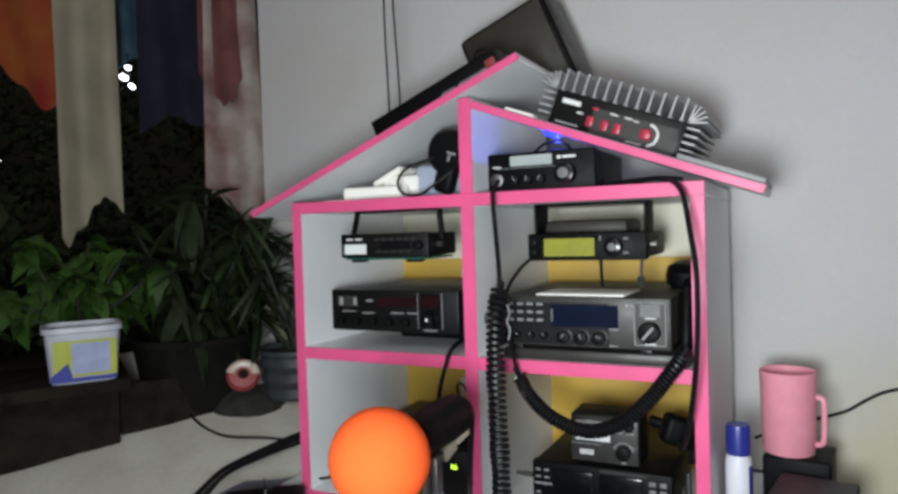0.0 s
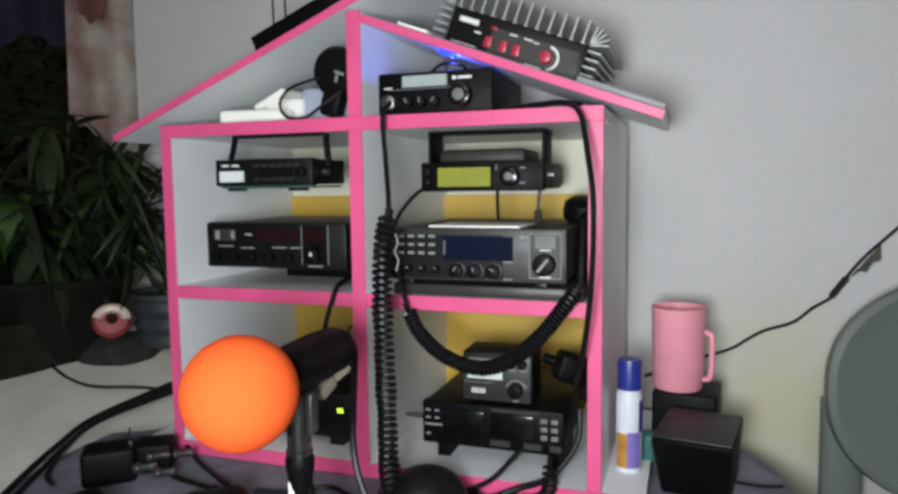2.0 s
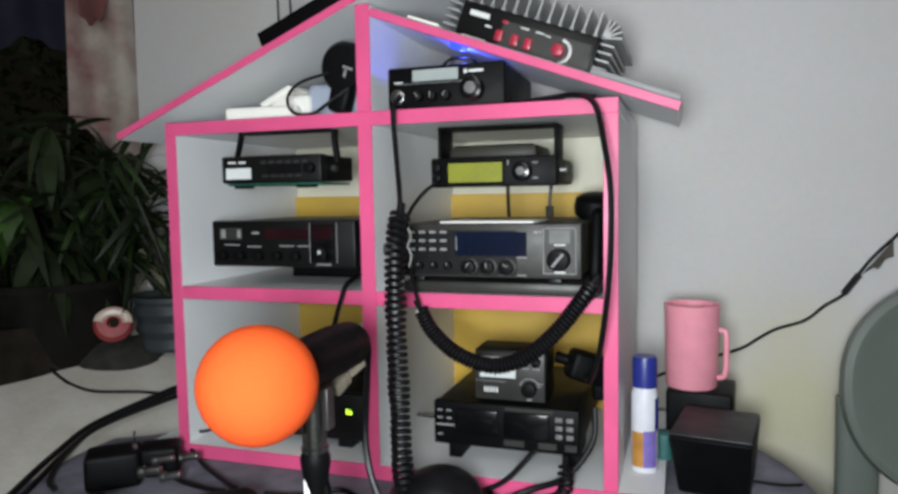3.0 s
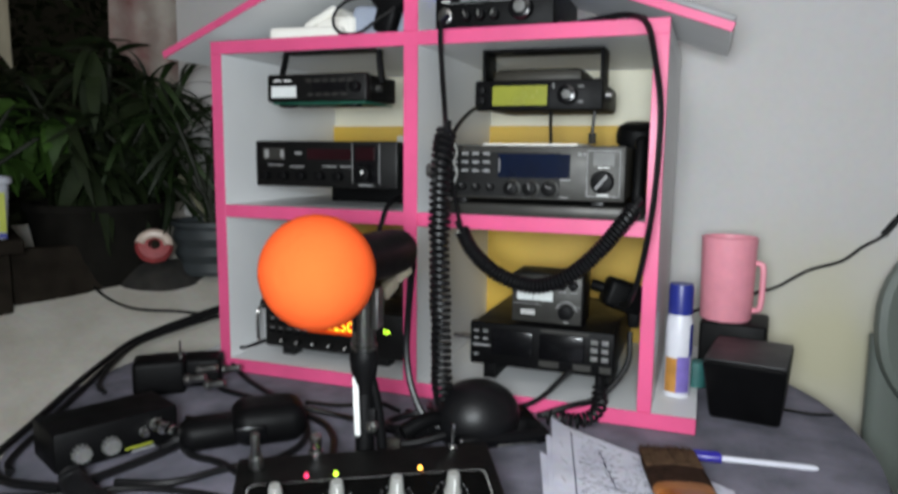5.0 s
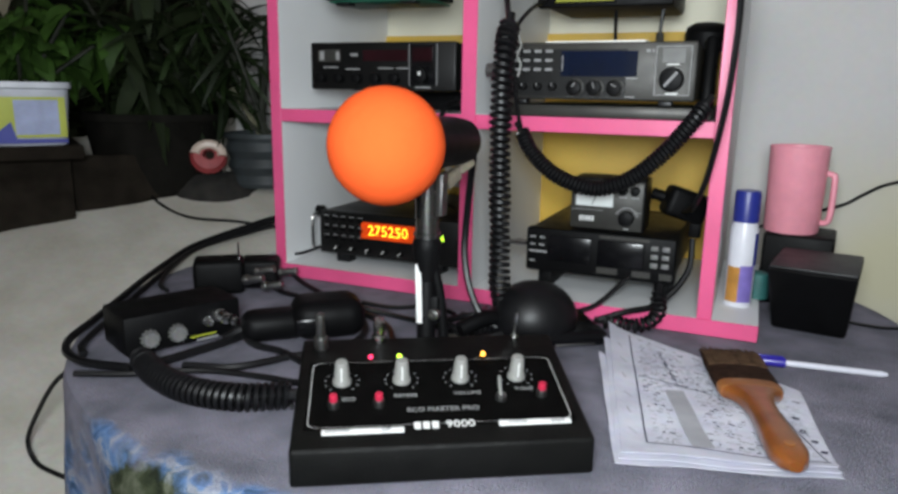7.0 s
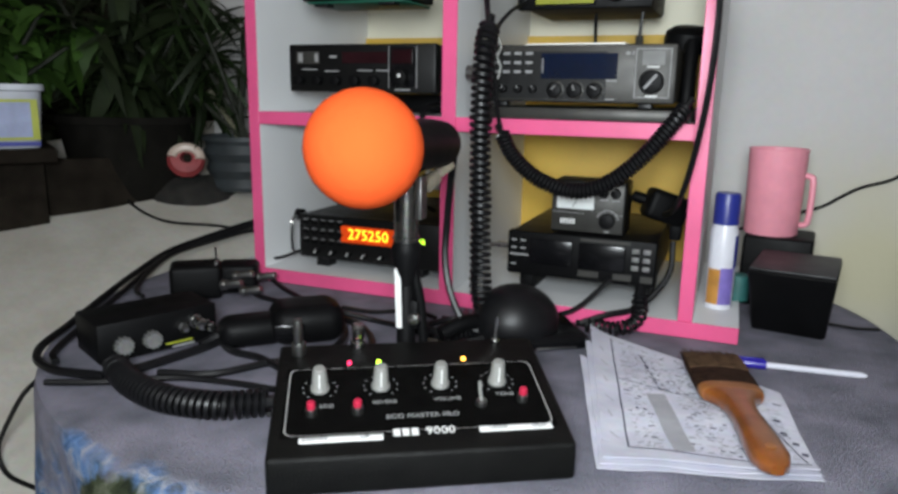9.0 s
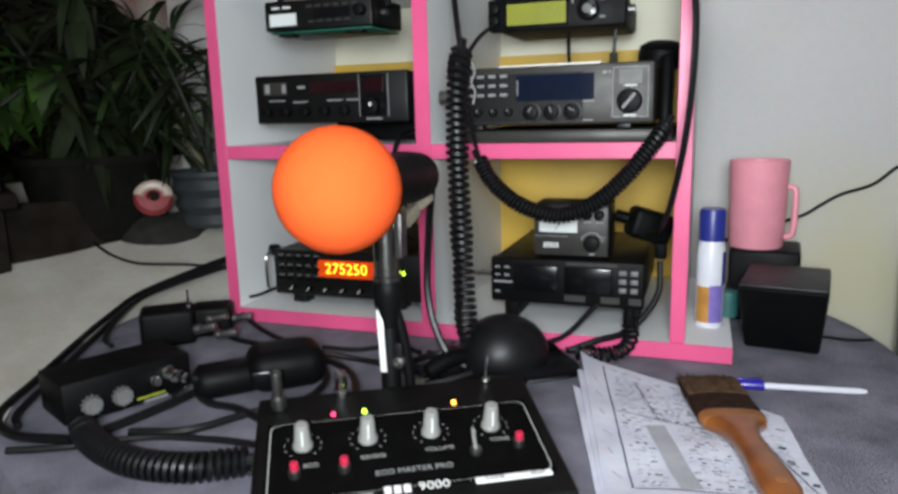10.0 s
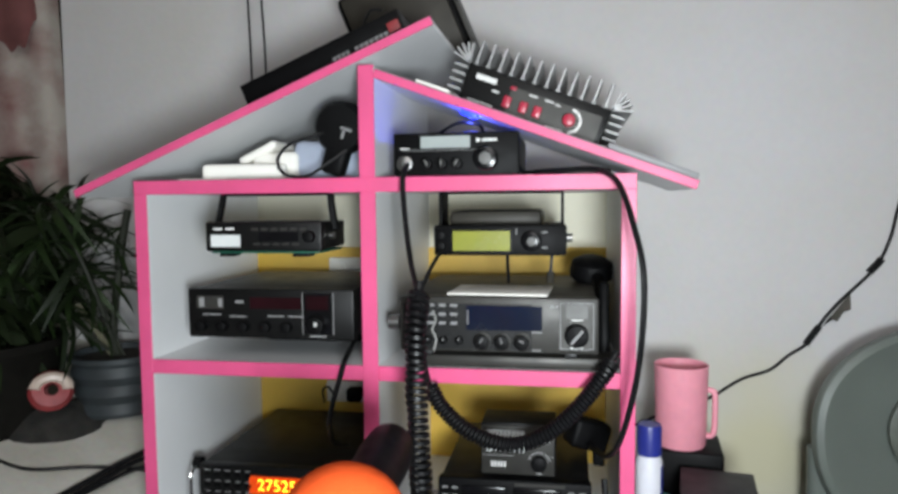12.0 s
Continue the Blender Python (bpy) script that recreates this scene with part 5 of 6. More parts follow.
for pts, r in (
    ([(-0.060, 0.190, 0.044), (-0.100, 0.175, 0.048), (-0.120, 0.150, 0.044), (-0.143, 0.102, 0.034), (-0.170, 0.024, 0.018), (-0.150, -0.050, 0.010), (-0.116, -0.125, 0.007), (-0.050, -0.245, 0.006), (-0.008, -0.318, 0.006), (0.040, -0.346, 0.006), (0.10, -0.340, 0.007)], 0.0040),
    ([(-0.045, 0.180, 0.040), (-0.085, 0.165, 0.044), (-0.108, 0.142, 0.042), (-0.130, 0.094, 0.032), (-0.156, 0.020, 0.017), (-0.138, -0.050, 0.009), (-0.104, -0.120, 0.006), (-0.038, -0.238, 0.005), (0.006, -0.312, 0.005), (0.028, -0.330, 0.004)], 0.0035),
    ([(-0.040, 0.160, 0.036), (-0.090, 0.140, 0.038), (-0.124, 0.084, 0.030), (-0.150, 0.010, 0.018), (-0.128, -0.060, 0.010), (-0.090, -0.120, 0.005), (-0.060, -0.140, 0.005)], 0.0030),
    ([(0.060, -0.366, 0.004), (0.10, -0.345, 0.003), (0.15, -0.312, 0.003), (0.20, -0.300, 0.003), (0.245, -0.298, 0.004)], 0.0028),
    ([(0.104, -0.336, 0.006), (0.115, -0.290, 0.005), (0.128, -0.235, 0.006), (0.120, -0.185, 0.006), (0.09, -0.172, 0.006)], 0.0042),
    ([(0.110, -0.215, 0.016), (0.150, -0.240, 0.005), (0.190, -0.246, 0.005), (0.230, -0.262, 0.005)], 0.0034),
    ([(0.13, -0.310, 0.004), (0.175, -0.294, 0.004), (0.205, -0.250, 0.004), (0.235, -0.215, 0.004), (0.24, -0.175, 0.010), (0.20, -0.120, 0.010)], 0.0034),
    ([(-0.010, -0.030, 0.014), (0.05, -0.070, 0.004), (0.10, -0.085, 0.004), (0.14, -0.100, 0.010)], 0.0032),
    ([(0.000, 0.012, 0.014), (0.055, -0.025, 0.004), (0.110, -0.060, 0.004), (0.150, -0.092, 0.012)], 0.0032),
    ([(0.190, -0.096, 0.012), (0.220, -0.070, 0.003), (0.255, -0.045, 0.003), (0.29, -0.060, 0.003)], 0.0026),
    ([(0.195, -0.108, 0.010), (0.235, -0.098, 0.003), (0.275, -0.105, 0.003), (0.32, -0.120, 0.003)], 0.0030),
    ([(0.20, -0.125, 0.012), (0.24, -0.140, 0.010), (0.268, -0.170, 0.010), (0.290, -0.215, 0.010), (0.297, -0.240, 0.010)], 0.0034),
    ([(-0.048, 0.050, 0.006), (-0.020, 0.038, 0.012), (0.0, 0.028, 0.022), (0.03, 0.018, 0.030), (0.055, 0.026, 0.040)], 0.0022),
    ([(0.30, -0.06, 0.004), (0.335, -0.085, 0.006), (0.342, -0.115, 0.012), (0.315, -0.130, 0.014), (0.30, -0.108, 0.010), (0.322, -0.080, 0.012), (0.350, -0.090, 0.012)], 0.0036),
    ([(0.318, -0.150, 0.003), (0.345, -0.140, 0.006), (0.372, -0.120, 0.012), (0.385, -0.095, 0.016)], 0.0044),
    ([(0.316, -0.03, 0.006), (0.325, -0.055, 0.010), (0.345, -0.075, 0.018), (0.36, -0.072, 0.03)], 0.0030),
):
    cable(pts, r)
cable([(-0.335, 0.100, 0.080), (-0.312, 0.090, 0.069), (-0.270, 0.083, 0.054), (-0.226, 0.086, 0.045), (-0.168, 0.116, 0.040), (-0.118, 0.136, 0.033), (-0.070, 0.150, 0.024)], 0.0024, "thin black cable lying across the ledge")
cable([(0.006, -0.318, -0.012), (-0.016, -0.330, -0.033), (-0.044, -0.332, -0.070), (-0.064, -0.332, -0.104), (-0.054, -0.334, -0.124), (-0.032, -0.334, -0.130), (0.004, -0.330, -0.136)], 0.0024, "black cable looping out under the cloth edge")
single("cable_tag", slab(0.016, 0.009, 0.014, 0.003, (0.327, -0.158, 0.0085), (0, 0, 20)), SPECKLE, "grey tape tag on a cord", "tag")

# ---- papers, brush and pen ----
def sheet(corners, lift, seed):
    """A slightly curled sheet over four corners, given in order."""
    a, b, c, d = [Vector((*q, 0)) for q in corners]
    nu, nv = 16, 20
    grid = []
    bm = bmesh.new()
    for i in range(nu + 1):
        row = []
        for j in range(nv + 1):
            u, v = i / nu, j / nv
            q = a.lerp(b, u).lerp(d.lerp(c, u), v)
            z = lift + 0.0022 * (noise.noise(Vector((q.x * 22, q.y * 22, seed))) + 0.6) + 0.006 * max(0, 1 - u * 6) ** 2 * (1 - v) + 0.003 * max(0, v * 6 - 5) ** 2
            row.append(bm.verts.new((q.x, q.y, z)))
        grid.append(row)
    for p, q in zip(grid, grid[1:]):
        for j in range(nv):
            bm.faces.new((p[j], q[j], q[j + 1], p[j + 1]))
    bmesh.ops.recalc_face_normals(bm, faces=bm.faces)
    bmesh.ops.solidify(bm, geom=bm.faces[:], thickness=0.0004)
    return bm


UNDER = [(0.4665, -0.122), (0.636, -0.140), (0.660, -0.274), (0.519, -0.319)]
UPPER = [(0.4590, -0.036), (0.640, -0.133), (0.6575, -0.268), (0.5215, -0.308)]
single("paper_sheet", sheet(UNDER, 0.0012, 1), PAPER, "white printed sheet lying on the table cloth", "paper", group="papers on the table")
single("paper_sheet", sheet([(0.4630, -0.080), (0.637, -0.137), (0.6590, -0.271), (0.5205, -0.314)], 0.0030, 4), PAPER, "creased white printed form beneath another sheet", "paper", group="papers on the table")
top_sheet = single("paper_sheet", sheet(UPPER, 0.0050, 7), PAPER, "white form with handwriting and grey column on top", "paper", group="papers on the table")


def on_sheet(u, v):
    a, b, c, d = [Vector((*q, 0)) for q in UPPER]
    q = a.lerp(b, u).lerp(d.lerp(c, u), v)
    z = 0.0050 + 0.0022 * (noise.noise(Vector((q.x * 22, q.y * 22, 7))) + 0.6) + 0.006 * max(0, 1 - u * 6) ** 2 * (1 - v) + 0.003 * max(0, v * 6 - 5) ** 2
    return Vector((q.x, q.y, z + 0.0013))


def strip(u0, v0, u1, v1, half, steps=8):
    """A printed line that lies on the upper sheet."""
    verts, faces = [], []
    for k in range(steps + 1):
        u, v = u0 + (u1 - u0) * k / steps, v0 + (v1 - v0) * k / steps
        p = on_sheet(u, v)
        t = (on_sheet(u1, v1) - on_sheet(u0, v0)).normalized()
        s = Vector((-t.y, t.x, 0)) * half
        verts += [p - s, p + s]
    for k in range(steps):
        faces.append((2 * k, 2 * k + 1, 2 * k + 3, 2 * k + 2))
    return raw(verts, faces)


tagged(part("printed_line", merged(*[strip(*q) for q in ((0.13, 0.06, 0.13, 0.93, 0.0006), (0.14, 0.93, 0.97, 0.955, 0.0006), (0.14, 0.45, 0.62, 0.44, 0.0005), (0.84, 0.40, 0.96, 0.94, 0.0006))]), INK, top_sheet), kind="stuff")
part("grey_column", strip(0.33, 0.50, 0.40, 0.93, 0.0075), PAPERGREY, top_sheet, "grey printed column")
part("grey_column", strip(0.70, 0.46, 0.80, 0.955, 0.0042), PAPERGREY, top_sheet, "narrow grey printed column")
rng = random.Random(5)
strokes, faint = [], []
for row in range(34):
    v = 0.07 + 0.0255 * row
    u = rng.uniform(0.155, 0.19)
    while u < 0.93:
        wide = rng.uniform(0.008, 0.040)
        if not (0.29 < u < 0.43 and v > 0.48):
            drawn = strip(u, v + rng.uniform(-0.006, 0.006), u + wide, v + rng.uniform(-0.004, 0.004), rng.choice((0.0005, 0.0006, 0.0009)), 2)
            if rng.random() < 0.30 + (0.22 if row in (10, 11, 17, 18) and 0.3 < u < 0.6 else 0):
                strokes.append(drawn)
            elif rng.random() < 0.55:
                faint.append(drawn)
        u += wide + rng.uniform(0.004, 0.03)
for k in range(26):
    u, v = 0.29 + 0.0025 * k + rng.uniform(-0.004, 0.004), 0.14 + 0.0125 * k
    strokes.append(strip(u, v, u + rng.uniform(0.010, 0.024), v + 0.001, 0.0005, 1))
tagged(part("handwriting", merged(*strokes), INK, top_sheet), kind="stuff")
tagged(part("small_print", merged(*faint), PAPERGREY, top_sheet), kind="stuff")
for u, v in ((0.90, 0.46), (0.905, 0.60), (0.935, 0.72), (0.955, 0.83)):
    part("stamp_mark", strip(u, v, u + 0.03, v + 0.004, 0.0022, 2), INK, top_sheet, "dark printed mark")
part("side_print", merged(*[strip(0.05, v, 0.05 + 0.02 * (k % 2 + 1), v + 0.03, 0.0005, 2) for k, v in enumerate((0.2, 0.32, 0.47, 0.6, 0.72, 0.84))]), PAPERGREY, top_sheet)


brush = thing("paint_brush", "paint brush with orange wooden handle and dark bristles", "brush", pose(0.5795, -0.090, 0.0160, 0, 0, 14.0))


def tapered(profile, thick):
    """A flat body along -y with half-widths (y, half, half thickness)."""
    bm = bmesh.new()
    rings, n = [], 20
    for y, half, t in profile:
        rings.append([bm.verts.new((half * math.copysign(abs(math.cos(a)) ** 0.7, math.cos(a)), y, t * math.copysign(abs(math.sin(a)) ** 0.7, math.sin(a)))) for a in [2 * math.pi * (k + 0.5) / n for k in range(n)]])
    for a, b in zip(rings, rings[1:]):
        for k in range(n):
            bm.faces.new((a[k], a[(k + 1) % n], b[(k + 1) % n], b[k]))
    bm.faces.new(rings[0])
    bm.faces.new(rings[-1][::-1])
    bmesh.ops.recalc_face_normals(bm, faces=bm.faces)
    return bm


bristles = part("bristles", tapered([(0.004, 0.019, 0.0012), (-0.002, 0.0245, 0.0026), (-0.030, 0.0262, 0.0055), (-0.060, 0.0262, 0.0070), (-0.085, 0.0256, 0.0075)], 0), BRISTLE, brush, "dark stiff bristles")
single_hairs = []
for k in range(150):
    x = rng.uniform(-0.0245, 0.0245)
    single_hairs.append(hose([(x, -0.045, 0.0068 * (1 - (x / 0.04) ** 2)), (x * 1.01, -0.018, 0.0050), (x * rng.uniform(0.90, 1.06), rng.uniform(-0.004, 0.008), rng.uniform(-0.001, 0.003))], 0.00045, 4, 0.03))
tagged(part("loose_hairs", merged(*single_hairs), HAIRTIP, bristles, "paler worn hair tips"), kind="stuff")
part("ferrule", tapered([(-0.080, 0.0254, 0.0078), (-0.083, 0.0258, 0.0081), (-0.090, 0.0250, 0.0080), (-0.093, 0.0236, 0.0078)], 0), FERRULE, brush, "orange wooden collar")
part("handle", tapered([(-0.0925, 0.0234, 0.0077), (-0.098, 0.0180, 0.0077), (-0.106, 0.0136, 0.0076), (-0.118, 0.0112, 0.0076), (-0.134, 0.0106, 0.0078), (-0.152, 0.0112, 0.0080), (-0.174, 0.0128, 0.0082), (-0.192, 0.0128, 0.0076), (-0.203, 0.0092, 0.0060), (-0.208, 0.0042, 0.0036)], 0), HANDLEWOOD, brush, "varnished orange wooden handle")
part("hang_hole", rod(0.0036, 0.0006, (0, -0.190, 0.0078), n=14), FERRULE, brush)

pen = thing("ballpoint_pen", "clear ballpoint pen with blue cap on the cloth", "pen", pose(0.6270, -0.0635, 0.0050, 0, 90, 6.5))
part("barrel", turned([(0, 0.0), (0.0029, 0.0), (0.0029, 0.084), (0.0016, 0.089), (0, 0.090)], 8), PENBODY, pen)
cap = part("cap", turned([(0, -0.030), (0.0022, -0.029), (0.0043, -0.024), (0.0046, 0.004), (0, 0.004)], 12), PENBLUE, pen, "blue cap")
part("clip", slab(0.0015, 0.003, 0.024, 0.0005, (-0.0054, 0, -0.010)), PENBLUE, cap)

# ---- spray can, boxes and mug beside the shelf ----
can = thing("spray_can", "white spray can with blue cap on base board", "spray can", pose(0.583, 0.074, 0.0182) @ Matrix.Diagonal((0.76, 0.76, 0.96, 1)))
part("body", turned([(0, 0.0), (0.0185, 0.0), (0.0195, 0.002), (0.0195, 0.092), (0.0165, 0.100), (0.0165, 0.104), (0, 0.104)], 28), CANWHITE, can)


def wrap(a0, a1, z0, z1, r):
    """A label patch on a can, between two angles."""
    n = 8
    verts, faces = [], []
    for k in range(n + 1):
        a = radians(a0 + (a1 - a0) * k / n)
        verts += [(r * math.cos(a), r * math.sin(a), z0), (r * math.cos(a), r * math.sin(a), z1)]
    for k in range(n):
        faces.append((2 * k, 2 * k + 2, 2 * k + 3, 2 * k + 1))
    return raw(verts, faces)


part("label", wrap(-150, -92, 0.006, 0.048, 0.0199), CANORANGE, can, "orange label patch")
part("label", wrap(-92, -30, 0.006, 0.050, 0.0199), CANPURPLE, can, "purple label patch")
part("label", wrap(-40, 30, 0.050, 0.088, 0.0199), CANBLUE, can, "blue label edge")
part("cap", turned([(0, 0.100), (0.0180, 0.100), (0.0180, 0.132), (0.0165, 0.136), (0, 0.136)], 28), CANBLUE, can, "blue cap")
single("teal_cap", rod(0.013, 0.030, (0.603, 0.118, 0.0182), edge=0.003, n=18), TEAL, "small teal cap standing by the spray can", "cap")


def wedge(top_w, low_w, back, front_low, front_top, h):
    """A small case whose front leans forward, wider above than below."""
    bm = bmesh.new()
    low = [bm.verts.new((x * low_w / 2, y, 0)) for x, y in ((-1, front_low), (1, front_low), (1, back), (-1, back))]
    top = [bm.verts.new((x * top_w / 2, y, h)) for x, y in ((-1, front_top), (1, front_top), (1, back), (-1, back))]
    bm.faces.new(low[::-1])
    bm.faces.new(top)
    for k in range(4):
        bm.faces.new((low[k], low[(k + 1) % 4], top[(k + 1) % 4], top[k]))
    bmesh.ops.recalc_face_normals(bm, faces=bm.faces)
    bmesh.ops.bevel(bm, geom=bm.edges[:], offset=0.004, segments=3, profile=0.5, affect="EDGES")
    return bm


b1 = thing("speaker_box", "small black box speaker standing on the cloth", "speaker", pose(0.662, 0.094, 0.001, 0, 0, -9), "black boxes")
part("case", wedge(0.084, 0.073, 0.042, -0.040, -0.078, 0.074), BLACK, b1)
# lid colour is paler than the case to show light on its top
part("top_lip", slab(0.082, 0.108, 0.003, 0.0012, (0, -0.018, 0.0752)), CASETOP, b1, "dull black lid, coloured paler for light on top")
b2 = thing("speaker_box", "small black box beneath the pink mug", "speaker", pose(0.647, 0.196, 0.001, 0, 0, -6), "black boxes")
part("case", slab(0.078, 0.080, 0.087, 0.004, (0, 0, 0.0435), seg=3), BLACK, b2)
cable([(0.700, 0.100, 0.006), (0.730, 0.105, 0.003), (0.752, 0.112, 0.003)], 0.0018, "thin black lead behind the speaker box")

mug = thing("mug", "tall pink plastic mug standing on black box", "mug", pose(0.6345, 0.188, 0.0885))


def mug_wall():
    bm = bmesh.new()
    n = 48
    prof = [(0.0295, 0.0), (0.0310, 0.002), (0.0332, 0.100), (0.0340, 0.1035), (0.0330, 0.1045), (0.0315, 0.1035), (0.0290, 0.004)]
    rings = [[bm.verts.new((r * math.cos(2 * math.pi * k / n), r * math.sin(2 * math.pi * k / n), z)) for k in range(n)] for r, z in prof]
    for a, b in zip(rings, rings[1:]):
        for k in range(n):
            bm.faces.new((a[k], a[(k + 1) % n], b[(k + 1) % n], b[k]))
    bm.faces.new(rings[0][::-1])
    bm.faces.new(rings[-1])
    bmesh.ops.recalc_face_normals(bm, faces=bm.faces)
    return bm


part("body", mug_wall(), MUGPINK, mug)
part("handle", hose([(0.030, -0.004, 0.073), (0.0375, -0.006, 0.072), (0.0405, -0.007, 0.066), (0.0402, -0.007, 0.024), (0.0370, -0.006, 0.014), (0.029, -0.004, 0.013)], 0.0037, 10), MUGPINK, mug)

# ---- lead along the wall ----
WALL = 0.3665
lead = thing("wall_lead", "patched black lead running up along the wall", "cable", pose(0, 0, 0))
part("cord", hose([(0.585, WALL - 0.02, 0.055), (0.64, WALL - 0.01, 0.078), (0.704, WALL, 0.100), (0.728, WALL, 0.116), (0.753, WALL, 0.132), (0.790, WALL, 0.146), (0.815, WALL, 0.168), (0.842, WALL, 0.188), (0.862, WALL, 0.222), (0.884, WALL, 0.250), (0.930, WALL, 0.300), (0.950, WALL, 0.345), (0.962, WALL, 0.40), (1.0, WALL, 0.52)], 0.0024), RUBBER, lead)
part("joint", hose([(0.838, WALL - 0.002, 0.186), (0.850, WALL - 0.002, 0.204), (0.857, WALL - 0.002, 0.214)], 0.0050), RUBBER, lead, "black taped joint")
part("joint", hose([(0.922, WALL - 0.002, 0.294), (0.934, WALL - 0.002, 0.308), (0.938, WALL - 0.002, 0.314)], 0.0055), RUBBER, lead, "black taped joint")
part("tape_flag", raw([(0.860, WALL - 0.004, 0.214), (0.897, WALL - 0.004, 0.263), (0.897, WALL - 0.008, 0.240), (0.887, WALL - 0.008, 0.236), (0.879, WALL - 0.008, 0.222), (0.868, WALL - 0.006, 0.226)], [(0, 5, 4, 3, 2, 1)]), SPECKLE, lead, "torn flag of grey tape")

# ---- plastic chair at the table's side ----
chair = thing("plastic_chair", "grey-green moulded plastic chair beside the table", "chair", pose(1.031, 0.272, -0.75))


def oval(rx, rz, y, n=56, power=2.3):
    return [(rx * math.copysign(abs(math.cos(a)) ** (2 / power), math.cos(a)), y, rz * math.copysign(abs(math.sin(a)) ** (2 / power), math.sin(a))) for a in [2 * math.pi * k / n for k in range(n)]]


def back_panel():
    """A dished oval back, thick at the rim."""
    bm = bmesh.new()
    layers = [oval(0.213, 0.152, 0.012), oval(0.217, 0.156, 0.0), oval(0.214, 0.153, -0.010), oval(0.206, 0.146, -0.014), oval(0.194, 0.136, -0.010), oval(0.176, 0.122, 0.0), oval(0.10, 0.07, 0.008), oval(0.02, 0.02, 0.010)]
    rings = [[bm.verts.new(p) for p in ring] for ring in layers]
    n = len(rings[0])
    for a, b in zip(rings, rings[1:]):
        for k in range(n):
            bm.faces.new((a[k], a[(k + 1) % n], b[(k + 1) % n], b[k]))
    bm.faces.new(rings[-1])
    bm.faces.new(rings[0][::-1])
    bmesh.ops.recalc_face_normals(bm, faces=bm.faces)
    return bm


part("backrest", back_panel(), CHAIRGREY, chair, "oval dished backrest", pose(0, 0, 0.832, -6, 0, 4))
part("back_inset", turned([(0, 0.0), (1, 0.0), (1, 0.006), (0.9, 0.010), (0, 0.010)], 40), CHAIRDARK, chair, "darker panel", pose(0.02, 0.003, 0.840, -6, 0, 4) @ Matrix.Rotation(math.pi / 2, 4, "X") @ Matrix.Diagonal((0.140, 0.092, 1, 1)))
for s in (-1, 1):
    part("back_post", tapered([(0.0, 0.026, 0.013), (-0.20, 0.024, 0.013), (-0.40, 0.026, 0.014)], 0), CHAIRGREY, chair, "", pose(s * 0.192, -0.004, 0.815, 90, 0, 0) @ pose(0, 0, 0))
    for y in (-0.02, -0.40):
        part("leg", rod(0.024, 0.42, (s * 0.185, y, 0), top=0.020, n=14), CHAIRGREY, chair)
    part("armrest", slab(0.045, 0.40, 0.022, 0.009, (s * 0.215, -0.22, 0.635), seg=3), CHAIRGREY, chair)
    part("arm_post", rod(0.017, 0.20, (s * 0.215, -0.39, 0.43), n=14), CHAIRGREY, chair)
part("seat", slab(0.42, 0.42, 0.03, 0.012, (0, -0.21, 0.43), seg=3), CHAIRGREY, chair)

# ---- ledge: bench with a tub, pots, small red pot ----
bench = thing("plank_bench", "dark weathered plank bench standing on the ledge", "bench", pose(-0.39, -0.07, 0.0, 0, 0, 56))
part("plank", block(-0.62, 0.075, -0.045, 0.17, 0.144, 0.164, 0.003), DARKWOOD, bench)
part("plank", block(-0.62, 0.075, 0.174, 0.36, 0.144, 0.164, 0.003), DARKWOOD, bench)
part("front_board", block(-0.60, 0.06, 0.012, 0.034, -0.28, 0.143, 0.002), DARKWOOD, bench)
# added board, no part of the bench, that darkens the gap beside the planter
part("dark_filler", block(0.062, 0.205, 0.030, 0.050, -0.28, 0.142, 0.003), DARKWOOD, bench)
for x in (-0.59, 0.045):
    part("trestle", block(x, x + 0.03, 0.035, 0.32, -0.28, 0.143, 0.003), DARKWOOD, bench)

tub = thing("plastic_tub", "white plastic tub with yellow and blue label", "tub", pose(-0.385, -0.062, 0.1645, 0, 0, 56))


def square_tub():
    bm = bmesh.new()
    prof = [(0.046, 0.0), (0.048, 0.004), (0.054, 0.078), (0.058, 0.080), (0.058, 0.088), (0.0535, 0.088), (0.046, 0.006)]
    rings = []
    for r, z in prof:
        rings.append([bm.verts.new((r * math.copysign(abs(math.cos(a)) ** 0.32, math.cos(a)), r * 0.86 * math.copysign(abs(math.sin(a)) ** 0.32, math.sin(a)), z)) for a in [2 * math.pi * (k + 0.5) / 48 for k in range(48)]])
    for a, b in zip(rings, rings[1:]):
        for k in range(48):
            bm.faces.new((a[k], a[(k + 1) % 48], b[(k + 1) % 48], b[k]))
    bm.faces.new(rings[0][::-1])
    bm.faces.new(rings[-1])
    bmesh.ops.recalc_face_normals(bm, faces=bm.faces)
    return bm


